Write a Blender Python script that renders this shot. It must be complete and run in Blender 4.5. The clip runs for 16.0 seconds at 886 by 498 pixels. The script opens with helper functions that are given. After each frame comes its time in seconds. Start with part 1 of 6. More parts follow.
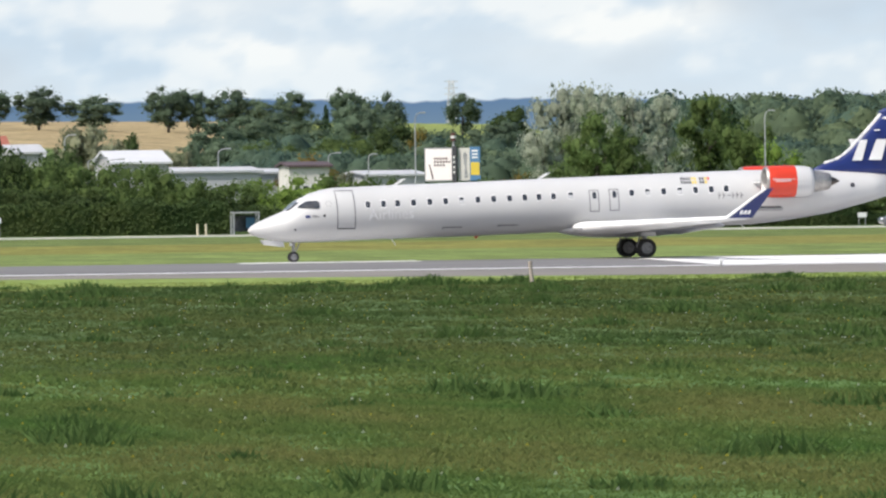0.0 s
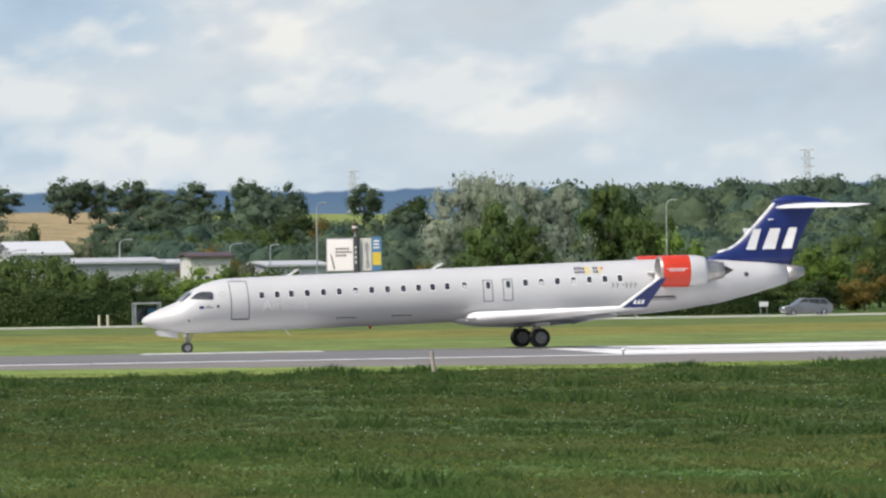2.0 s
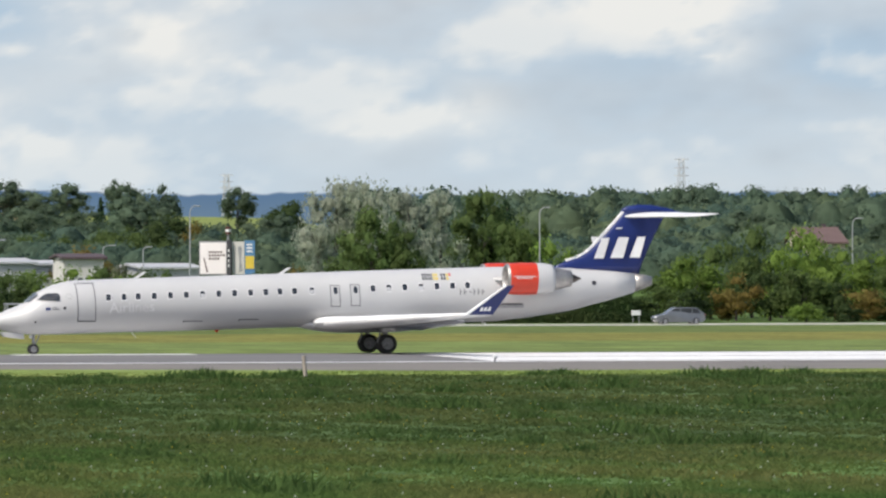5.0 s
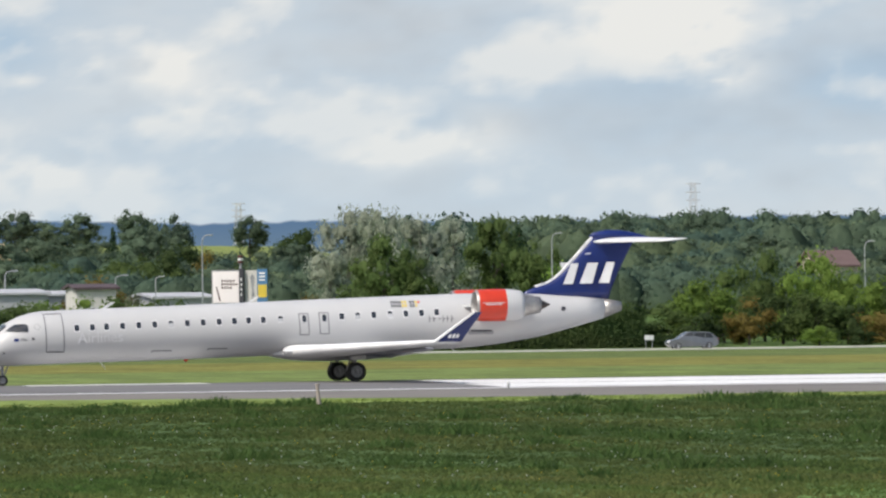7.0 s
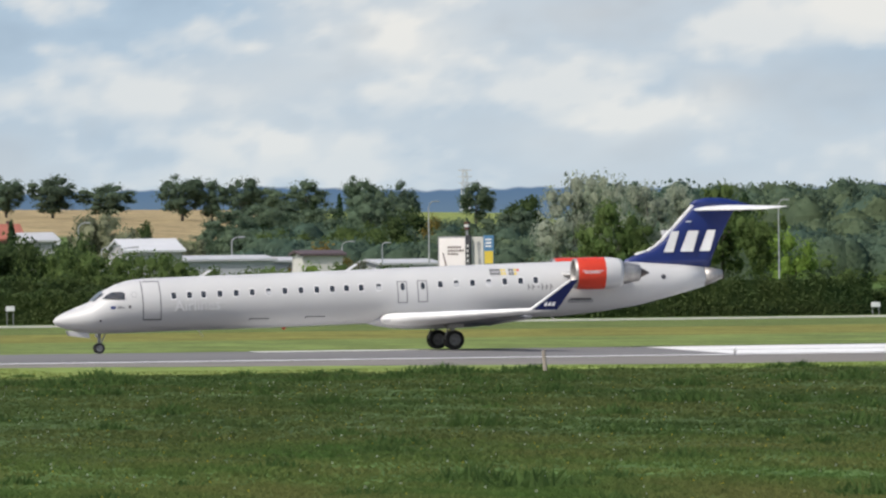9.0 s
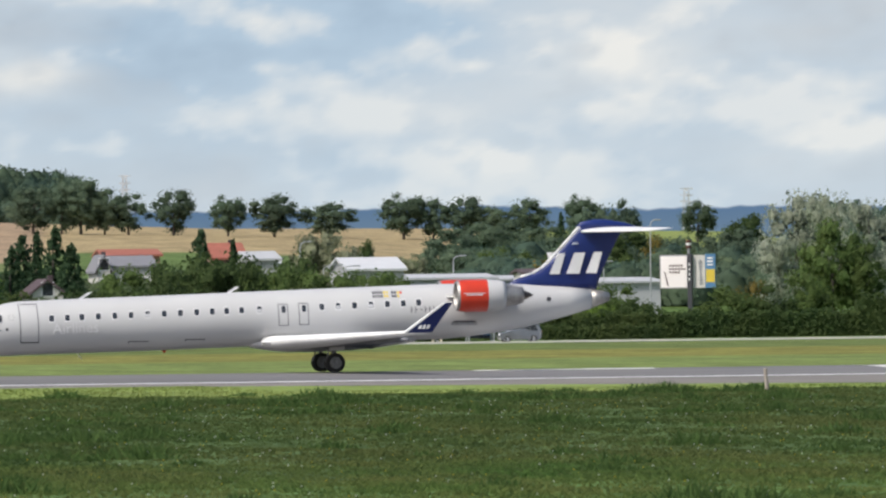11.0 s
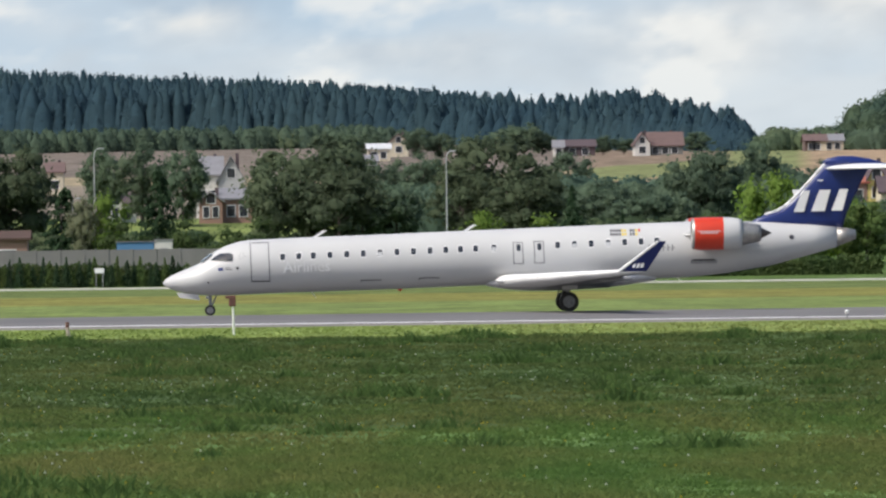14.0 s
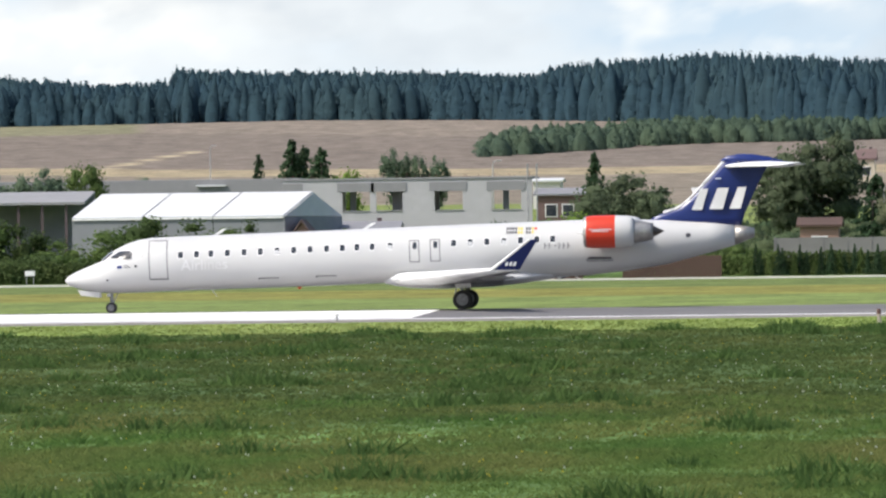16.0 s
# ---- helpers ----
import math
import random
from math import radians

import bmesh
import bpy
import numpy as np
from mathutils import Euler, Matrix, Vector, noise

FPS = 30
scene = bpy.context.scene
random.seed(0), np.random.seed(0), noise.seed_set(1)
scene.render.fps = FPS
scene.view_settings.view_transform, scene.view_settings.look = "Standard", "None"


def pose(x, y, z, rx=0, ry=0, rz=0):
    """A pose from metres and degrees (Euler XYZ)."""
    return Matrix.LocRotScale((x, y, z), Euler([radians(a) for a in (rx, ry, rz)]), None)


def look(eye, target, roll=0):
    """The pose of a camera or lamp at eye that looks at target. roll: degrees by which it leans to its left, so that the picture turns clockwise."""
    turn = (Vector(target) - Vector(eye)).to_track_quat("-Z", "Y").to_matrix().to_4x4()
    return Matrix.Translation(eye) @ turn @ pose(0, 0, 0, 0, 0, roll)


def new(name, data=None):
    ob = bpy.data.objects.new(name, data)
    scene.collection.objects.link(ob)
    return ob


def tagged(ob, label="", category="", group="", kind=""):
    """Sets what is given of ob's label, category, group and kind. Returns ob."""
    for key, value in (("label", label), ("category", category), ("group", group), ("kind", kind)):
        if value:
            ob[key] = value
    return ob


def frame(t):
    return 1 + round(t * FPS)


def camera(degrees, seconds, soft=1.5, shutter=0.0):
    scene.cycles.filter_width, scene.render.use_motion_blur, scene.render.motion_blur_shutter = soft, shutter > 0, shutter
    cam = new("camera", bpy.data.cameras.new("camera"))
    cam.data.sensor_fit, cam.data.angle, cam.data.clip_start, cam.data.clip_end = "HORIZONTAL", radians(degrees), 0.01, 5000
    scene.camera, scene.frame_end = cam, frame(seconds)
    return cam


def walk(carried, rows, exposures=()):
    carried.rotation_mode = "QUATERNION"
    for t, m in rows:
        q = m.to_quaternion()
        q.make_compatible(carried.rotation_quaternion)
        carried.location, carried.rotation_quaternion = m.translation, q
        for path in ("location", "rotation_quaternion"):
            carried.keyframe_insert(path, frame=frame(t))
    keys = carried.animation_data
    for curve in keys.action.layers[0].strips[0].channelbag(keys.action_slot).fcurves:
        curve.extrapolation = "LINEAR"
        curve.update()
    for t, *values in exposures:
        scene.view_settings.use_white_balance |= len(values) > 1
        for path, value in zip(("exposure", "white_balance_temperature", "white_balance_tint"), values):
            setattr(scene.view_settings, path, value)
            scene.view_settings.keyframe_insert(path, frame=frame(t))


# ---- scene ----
EYE = (0.0, 0.0, 3.5)
UNIT = 14595.0                      # bearings and rises below are in parts of a radian: 14595 to one
cam = camera(6.151, 16.0, soft=2.4)
VIEWS = [  # seconds, degrees to the right of north, degrees up, roll
    (0.0, 11.3168, -0.4141, -0.76), (0.5, 11.3713, -0.0905, -0.766), (0.8, 10.8275, -0.135, -0.689), (1.0, 11.0607, 0.1885, -0.687),
    (1.3, 11.5036, 0.4258, -0.685), (1.5, 11.6677, 0.4008, -0.673), (2.0, 12.0087, 0.2021, -0.908), (2.5, 12.6204, 0.2697, -0.689),
    (3.0, 12.6585, 0.1225, -0.615), (3.5, 12.9584, 0.0913, -0.697), (4.0, 12.7805, 0.1295, -0.457), (4.5, 12.8132, 0.3504, -0.2),
    (4.7, 12.8925, 0.2355, -0.12), (6.8, 12.7435, 0.2987, -0.732), (7.0, 12.8065, 0.418, -0.717), (7.5, 12.5336, 0.4601, -0.527),
    (8.0, 11.8762, 0.2922, -0.662), (8.3, 11.6542, 0.4421, -0.685), (8.5, 11.3881, 0.3471, -0.762), (9.0, 11.2303, 0.2035, -0.661),
    (9.2, 10.787, 0.2376, -0.721), (11.3, 9.1713, 0.4038, -0.66), (11.5, 8.3381, 0.4901, -0.588), (12.0, 6.8149, 0.2237, -0.616),
    (12.5, 5.6221, 0.2722, -0.736), (12.8, 4.9606, 0.2285, -0.685), (12.9, 4.552, 0.1474, -0.687), (13.0, 4.0362, 0.0991, -0.71),
    (13.5, 2.5375, 0.1086, -0.729), (14.0, 1.4853, -0.0594, -0.723), (14.5, -0.3241, 0.276, -0.612), (15.0, -2.0215, 0.0405, -0.67),
    (15.4, -2.6675, -0.0059, -0.685), (15.5, -2.8989, -0.0368, -0.74), (16.0, -4.1496, -0.0817, -0.722)
]
walk(cam, [(t, pose(*EYE, 90 + up, 0, -turn) @ pose(0, 0, 0, 0, 0, roll)) for t, turn, up, roll in VIEWS],
     exposures=[(0.0, 0.2), (0.5, 0.2), (1.5, 0.03), (3.5, -0.04), (9.0, -0.1), (11.3, -0.06), (12.0, -0.06), (12.5, 0.0), (14.0, 0.02), (14.5, 0.2), (15.0, 0.36), (16.0, 0.32)])

# ---- light ----
SUN_FROM = Vector((-0.57, -0.33, 0.755)).normalized()
world = bpy.data.worlds.new("sky")
scene.world = world
world.use_nodes = True
sky = world.node_tree.nodes.new("ShaderNodeTexSky")
sky.sky_type, sky.sun_disc = "NISHITA", False
sky.sun_elevation = math.asin(SUN_FROM.z)
sky.sun_rotation = math.atan2(SUN_FROM.x, SUN_FROM.y)
sky.dust_density = 3.0
world.node_tree.nodes["Background"].inputs[1].default_value = 0.15
world.node_tree.links.new(sky.outputs[0], world.node_tree.nodes["Background"].inputs[0])
sun = new("sun", bpy.data.lights.new("sun", "SUN"))
sun.data.energy, sun.data.angle, sun.data.color = 3.4, radians(0.6), (1.0, 0.955, 0.88)
sun.matrix_world = look(SUN_FROM * 100, (0, 0, 0))


# ---- materials ----
def material(name, a, b=None, scale=1.0, rough=0.8, metal=0.0, bump=0.0, fine=8.0, stretch=(1, 1, 1), island=0.0, random_ob=0.0,
             c=None, coarse=0.1, spec=0.5, glass=0.0):
    """Two colours mixed by fine noise, a third by coarse noise; islands or objects vary in brightness."""
    m = bpy.data.materials.new(name)
    m.use_nodes = True
    n, l = m.node_tree.nodes, m.node_tree.links
    p = n["Principled BSDF"]
    p.inputs["Roughness"].default_value, p.inputs["Metallic"].default_value = rough, metal
    p.inputs["Specular IOR Level"].default_value = spec
    p.inputs["Transmission Weight"].default_value = glass
    if b is None:
        b = tuple(v * 0.86 for v in a)
    co, mp = n.new("ShaderNodeTexCoord"), n.new("ShaderNodeMapping")
    mp.inputs["Scale"].default_value = stretch
    l.new(co.outputs["Object"], mp.inputs[0])

    def cloud(s, detail):
        t = n.new("ShaderNodeTexNoise")
        t.inputs["Scale"].default_value, t.inputs["Detail"].default_value = s, detail
        l.new(mp.outputs[0], t.inputs["Vector"])
        r = n.new("ShaderNodeMapRange")
        r.inputs[1].default_value, r.inputs[2].default_value = 0.35, 0.65
        l.new(t.outputs[0], r.inputs[0])
        return r.outputs[0], t.outputs[0]

    def mix(f, x, y, kind="MIX"):
        k = n.new("ShaderNodeMix")
        k.data_type, k.blend_type = "RGBA", kind
        for s, v in ((k.inputs[0], f), (k.inputs[6], x), (k.inputs[7], y)):
            if hasattr(v, "links"):
                l.new(v, s)
            elif isinstance(v, tuple):
                s.default_value = (*v, 1)
            else:
                s.default_value = v
        return k.outputs[2]

    f, raw = cloud(scale, 6)
    col = mix(f, a, b)
    if c is not None:
        g, _ = cloud(coarse, 3)
        col = mix(g, col, c)
    for on, amount in ((island, "ShaderNodeNewGeometry"), (random_ob, "ShaderNodeObjectInfo")):
        if on:
            q = n.new(amount)
            r = n.new("ShaderNodeMapRange")
            r.inputs[3].default_value, r.inputs[4].default_value = 1 - on, 1 + on
            l.new(q.outputs["Random Per Island" if amount.endswith("Geometry") else "Random"], r.inputs[0])
            col = mix(1.0, col, r.outputs[0], "MULTIPLY")
    l.new(col, p.inputs["Base Color"])
    if bump:
        t = n.new("ShaderNodeTexNoise")
        t.inputs["Scale"].default_value, t.inputs["Detail"].default_value = fine, 4
        l.new(co.outputs["Object"], t.inputs["Vector"])
        k = n.new("ShaderNodeBump")
        k.inputs["Strength"].default_value, k.inputs["Distance"].default_value = bump, 0.05
        l.new(t.outputs[0], k.inputs["Height"])
        l.new(k.outputs[0], p.inputs["Normal"])
    return m


def striped_ground():
    """Mown turf along the runway, meadow on this side with cloud shade painted in, a flowering verge beyond."""
    m = bpy.data.materials.new("turf")
    m.use_nodes = True
    n, l = m.node_tree.nodes, m.node_tree.links
    p = n["Principled BSDF"]
    p.inputs["Roughness"].default_value, p.inputs["Specular IOR Level"].default_value = 0.95, 0.1
    at = n.new("ShaderNodeVertexColor")
    at.layer_name = "crop"
    co, mp = n.new("ShaderNodeTexCoord"), n.new("ShaderNodeMapping")
    mp.inputs["Scale"].default_value = (0.35, 0.12, 0.35)
    l.new(co.outputs["Object"], mp.inputs[0])
    last = at.outputs[0]
    for s, lo, hi in ((0.6, 0.72, 1.3), (5.0, 0.75, 1.25)):
        t, r, k = n.new("ShaderNodeTexNoise"), n.new("ShaderNodeMapRange"), n.new("ShaderNodeMix")
        t.inputs["Scale"].default_value, t.inputs["Detail"].default_value = s, 6
        l.new(mp.outputs[0], t.inputs["Vector"])
        r.inputs[1].default_value, r.inputs[2].default_value, r.inputs[3].default_value, r.inputs[4].default_value = 0.3, 0.7, lo, hi
        l.new(t.outputs[0], r.inputs[0])
        k.data_type, k.blend_type = "RGBA", "MULTIPLY"
        k.inputs[0].default_value = 1
        l.new(last, k.inputs[6])
        l.new(r.outputs[0], k.inputs[7])
        last = k.outputs[2]
    l.new(last, p.inputs["Base Color"])
    return m


def thin(m, share=0.5):
    """Lets part of the light through, as leaves do."""
    n, l = m.node_tree.nodes, m.node_tree.links
    p, out = n["Principled BSDF"], n["Material Output"]
    t, k = n.new("ShaderNodeBsdfTranslucent"), n.new("ShaderNodeMixShader")
    l.new(p.inputs["Base Color"].links[0].from_socket, t.inputs[0])
    k.inputs[0].default_value = share
    l.new(p.outputs[0], k.inputs[1])
    l.new(t.outputs[0], k.inputs[2])
    l.new(k.outputs[0], out.inputs[0])
    return m


WHITE = material("white_paint", (0.555, 0.555, 0.553), (0.527, 0.527, 0.53), scale=0.6, rough=0.42, spec=0.4, c=(0.50, 0.50, 0.503), coarse=0.25)
SEAM = material("panel_seam", (0.16, 0.16, 0.17), rough=0.6)
BLUE = material("deep_blue_paint", (0.01, 0.024, 0.143), (0.008, 0.02, 0.122), rough=0.3)
RED = material("red_orange_paint", (0.60, 0.045, 0.018), (0.54, 0.04, 0.016), scale=2, rough=0.32)
METAL = material("bare_metal", (0.45, 0.43, 0.41), (0.33, 0.32, 0.31), scale=4, rough=0.5, metal=0.8)
HOT = material("heat_stained_metal", (0.13, 0.11, 0.10), (0.08, 0.07, 0.065), scale=5, rough=0.45, metal=0.8)
GLASS = material("dark_cabin_glass", (0.025, 0.03, 0.04), (0.05, 0.055, 0.065), scale=3, rough=0.08)
RUBBER = material("tyre_rubber", (0.022, 0.022, 0.024), (0.035, 0.033, 0.032), scale=9, rough=0.85)
RIM = material("wheel_metal", (0.30, 0.30, 0.31), (0.18, 0.18, 0.18), scale=9, rough=0.5, metal=0.5)
STRUT = material("gear_strut_grey", (0.34, 0.35, 0.36), (0.22, 0.22, 0.23), scale=6, rough=0.5)
MARK = material("white_lettering", (0.80, 0.80, 0.80), rough=0.4)
PALE = material("silver_grey_lettering", (0.65, 0.65, 0.66), rough=0.35)
# the sky's reflection is put into the pane colour
SCREEN = material("painted_sky_windscreen", (0.24, 0.28, 0.31), (0.34, 0.38, 0.41), scale=2, rough=0.1)
INK = material("dark_lettering", (0.05, 0.05, 0.06), rough=0.5)
YELLOW = material("yellow_marking", (0.70, 0.52, 0.06), rough=0.5)
# the shade under the wing is put into this grey
WING_SHADE = material("shaded_wing_underside", (0.30, 0.30, 0.31), (0.22, 0.22, 0.23), scale=1.2, rough=0.5)
GREY_BELLY = material("pale_grey_belly", (0.60, 0.60, 0.61), (0.5, 0.5, 0.51), scale=1.5, rough=0.35)
TURF = striped_ground()
ASPHALT = material("runway_asphalt", (0.155, 0.150, 0.155), (0.115, 0.112, 0.115), scale=0.8, rough=0.9, c=(0.19, 0.185, 0.185), coarse=0.05,
                   stretch=(0.25, 1, 1), bump=0.2, spec=0.25)
SHOULDER = material("shoulder_asphalt", (0.23, 0.21, 0.19), (0.17, 0.16, 0.15), scale=0.5, rough=0.95, stretch=(0.3, 1, 1), spec=0.2)
STRIPE = material("runway_marking_paint", (0.84, 0.84, 0.83), (0.70, 0.69, 0.68), scale=0.7, rough=0.8, c=(0.72, 0.71, 0.70), coarse=0.08, spec=0.2)
BLADE = thin(material("meadow_grass", (0.110, 0.186, 0.051), (0.082, 0.150, 0.038), scale=0.8, rough=0.9, island=0.10, c=(0.172, 0.184, 0.062),
                      coarse=0.22, stretch=(1, 0.22, 1), spec=0.1), 0.55)
# darker copy of the meadow grass: cloud shade put into the colour
SHADED_BLADE = thin(material("cloud_shaded_grass", (0.079, 0.125, 0.040), (0.061, 0.102, 0.033), scale=0.4, rough=0.9, island=0.10, c=(0.118, 0.142, 0.048),
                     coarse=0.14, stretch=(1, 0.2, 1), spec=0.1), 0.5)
WEED = thin(material("tall_weeds", (0.072, 0.125, 0.036), (0.090, 0.145, 0.044), scale=0.8, rough=0.9, island=0.15, spec=0.1), 0.5)
DAISY = material("white_petals", (0.70, 0.70, 0.64), rough=0.8)
BUTTERCUP = material("yellow_petals", (0.55, 0.45, 0.06), rough=0.8)
# sunlit tone past the cloud-shade edge, put into the grass colour
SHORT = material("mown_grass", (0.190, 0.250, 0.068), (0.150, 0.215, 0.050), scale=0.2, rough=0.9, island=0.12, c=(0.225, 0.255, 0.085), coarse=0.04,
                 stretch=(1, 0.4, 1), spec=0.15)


# ---- building helpers ----
def raw(name, verts, faces, mat, parent=None, label="", smooth=False):
    me = bpy.data.meshes.new(name)
    me.from_pydata([tuple(v) for v in verts], [], [tuple(f) for f in faces])
    me.materials.append(mat)
    if smooth:
        me.polygons.foreach_set("use_smooth", [True] * len(me.polygons))
    ob = new(name, me)
    ob.parent = parent
    if label:
        ob["label"] = label
    return ob


def part(name, bm, mat, parent=None, label="", smooth=False):
    me = bpy.data.meshes.new(name)
    bmesh.ops.recalc_face_normals(bm, faces=bm.faces[:])
    bm.to_mesh(me)
    bm.free()
    me.materials.append(mat)
    if smooth:
        me.polygons.foreach_set("use_smooth", [True] * len(me.polygons))
    ob = new(name, me)
    ob.parent = parent
    if label:
        ob["label"] = label
    return ob


def thing(name, x, y, z, label, category, group="", turn=0.0):
    ob = new(name)
    ob.matrix_basis = pose(x, y, z, 0, 0, turn)
    return tagged(ob, label, category, group)


def box(bm, x0, x1, y0, y1, z0, z1, bevel=0.0):
    m = Matrix.Translation(((x0 + x1) / 2, (y0 + y1) / 2, (z0 + z1) / 2)) @ Matrix.Diagonal((x1 - x0, y1 - y0, z1 - z0, 1))
    made = bmesh.ops.create_cube(bm, size=1, matrix=m)["verts"]
    if bevel:
        edges = list({e for v in made for e in v.link_edges})
        bmesh.ops.bevel(bm, geom=edges, offset=bevel, segments=1, affect="EDGES")
    return bm


def rod(bm, p, q, r0, r1=None, sides=10):
    p, q = Vector(p), Vector(q)
    turn = (q - p).to_track_quat("Z", "Y").to_matrix().to_4x4()
    bmesh.ops.create_cone(bm, cap_ends=True, segments=sides, radius1=r0, radius2=r0 if r1 is None else r1, depth=(q - p).length,
                          matrix=Matrix.Translation((p + q) / 2) @ turn)
    return bm


def loft(rings, caps=True):
    """A skin through rings of equal length."""
    n = len(rings[0])
    verts = [v for r in rings for v in r]
    faces = [(i * n + j, i * n + (j + 1) % n, (i + 1) * n + (j + 1) % n, (i + 1) * n + j) for i in range(len(rings) - 1) for j in range(n)]
    if caps:
        faces += [tuple(range(n))[::-1], tuple((len(rings) - 1) * n + j for j in range(n))]
    bm = bmesh.new()
    vs = [bm.verts.new(v) for v in verts]
    for f in faces:
        bm.faces.new([vs[i] for i in f])
    return bm


def sight(b, e, d):
    """The place at depth d on bearing b and rise e from the eye."""
    return d * math.tan(b / UNIT), d, EYE[2] + d * e / UNIT / math.cos(b / UNIT)


# ---- ground ----
KNOTS = (700, 1000, 1600, 2200, 2800, 3600, 4700)
RISES = ((-3000, (-79, 45, 135, 207, 222, 150, 100)), (-1300, (-79, 45, 135, 207, 222, 150, 100)), (-900, (-79, 45, 130, 200, 215, 150, 100)), (300, (-79, 45, 125, 190, 205, 150, 100)), (900, (-79, 60, 140, 160, 150, 110, 80)),
         (1500, (-79, 70, 145, 150, 120, 90, 60)), (2050, (-79, 65, 128, 60, 40, 40, 30)), (2450, (-79, 30, 128, 60, 40, 40, 30)), (3000, (-79, 20, 122, 60, 40, 40, 30)), (3250, (-79, 20, 70, 50, 40, 40, 30)), (6000, (-79, 20, 60, 50, 40, 40, 30)))


def land(x, y):
    """The height of the ground."""
    if y < 355:
        return -0.30
    if y < 421.85:
        return max(-0.30, -0.0102 * abs(y - 399.35) - 0.03)
    if y < 700:
        return -0.30
    b = math.atan2(x, y) * UNIT
    k = min(max(sum(b > r[0] for r in RISES) - 1, 0), len(RISES) - 2)
    s = min(max((b - RISES[k][0]) / (RISES[k + 1][0] - RISES[k][0]), 0), 1)
    prof = [p + (q - p) * s for p, q in zip(RISES[k][1], RISES[k + 1][1])]
    e = float(np.interp(y, KNOTS, prof))
    wave = 0.9 * math.sin(x * 0.011 + y * 0.004) * min(1, (y - 700) / 300)
    return EYE[2] + y * e / UNIT + wave


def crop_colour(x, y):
    # cloud shade put into the turf colour from 165 m to 326 m
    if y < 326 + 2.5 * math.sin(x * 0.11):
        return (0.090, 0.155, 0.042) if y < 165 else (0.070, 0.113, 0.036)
    # past the shade's edge the turf is coloured as sunlit
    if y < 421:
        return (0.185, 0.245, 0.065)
    if y < 520:
        return (0.150, 0.195, 0.058)
    if y < 600:
        return (0.180, 0.175, 0.045)
    if y < 690:
        return (0.115, 0.150, 0.045)
    if y < 900:
        return (0.080, 0.130, 0.035)
    b = math.atan2(x, y) * UNIT
    wob = 60 * math.sin(x * 0.013 + 1.3) + 35 * math.sin(x * 0.031)
    if b < 620:
        d = y + wob
        for shift in (0, 26):  # wheel tracks through the stubble
            if 1560 < y < 1880 and abs(b - (-1669 + (y - 1590) * 0.69 - shift * (1880 - y) / 320)) < 7:
                return (0.38, 0.32, 0.215)
        if d < 1120:
            return (0.16, 0.20, 0.06)
        if d < 1500:
            return (0.196, 0.166, 0.130)
        if d < 1580:
            return (0.29, 0.24, 0.155)
        if d < 2000:
            return (0.166, 0.138, 0.115)
        if b < -1600 and d > 2000:
            return (0.185, 0.178, 0.108)
        return (0.200, 0.168, 0.136)
    if b < 1750:
        d = y + wob
        if d < 1080:
            return (0.13, 0.16, 0.06)
        if d > 1590 and b < 870:
            return (0.20, 0.15, 0.11)
        if d > 1450 and b < 1010:
            return (0.17, 0.19, 0.08)
        return (0.31, 0.225, 0.145)
    if b < 2600:
        return (0.32, 0.25, 0.135) if y + wob > 1150 else (0.10, 0.15, 0.045)
    return (0.20, 0.24, 0.07) if y + wob > 1250 else (0.10, 0.15, 0.04)


def ground():
    ys = [-400, -50, 30, 80] + list(np.linspace(100, 350, 40)) + [355, 360, 366, 370, 376.85, 388, 399.35, 410, 421.85, 428]
    ys += list(np.linspace(440, 900, 70)) + list(np.linspace(910, 2900, 130)) + list(np.linspace(2950, 4900, 14))
    fan = [-1.2, -0.8, -0.5, -0.35] + list(np.linspace(-0.22, 0.36, 240)) + [0.5, 0.8, 1.2]
    verts, cols = [], []
    for y in ys:
        w = max(y, 260)
        for s in fan:
            x = s * w if y > 0 else s * 600
            verts.append((x, y, land(x, y)))
            cols.append((*crop_colour(x, y), 1.0))
    n = len(fan)
    faces = [(i * n + j, i * n + j + 1, (i + 1) * n + j + 1, (i + 1) * n + j) for i in range(len(ys) - 1) for j in range(n - 1)]
    ob = raw("ground", verts, faces, TURF, smooth=True)
    layer = ob.data.color_attributes.new("crop", "FLOAT_COLOR", "POINT")
    layer.data.foreach_set("color", [v for c in cols for v in c])
    return tagged(ob, "grassy airfield rising to stubble and ploughed fields", "ground", kind="structure")


ground()


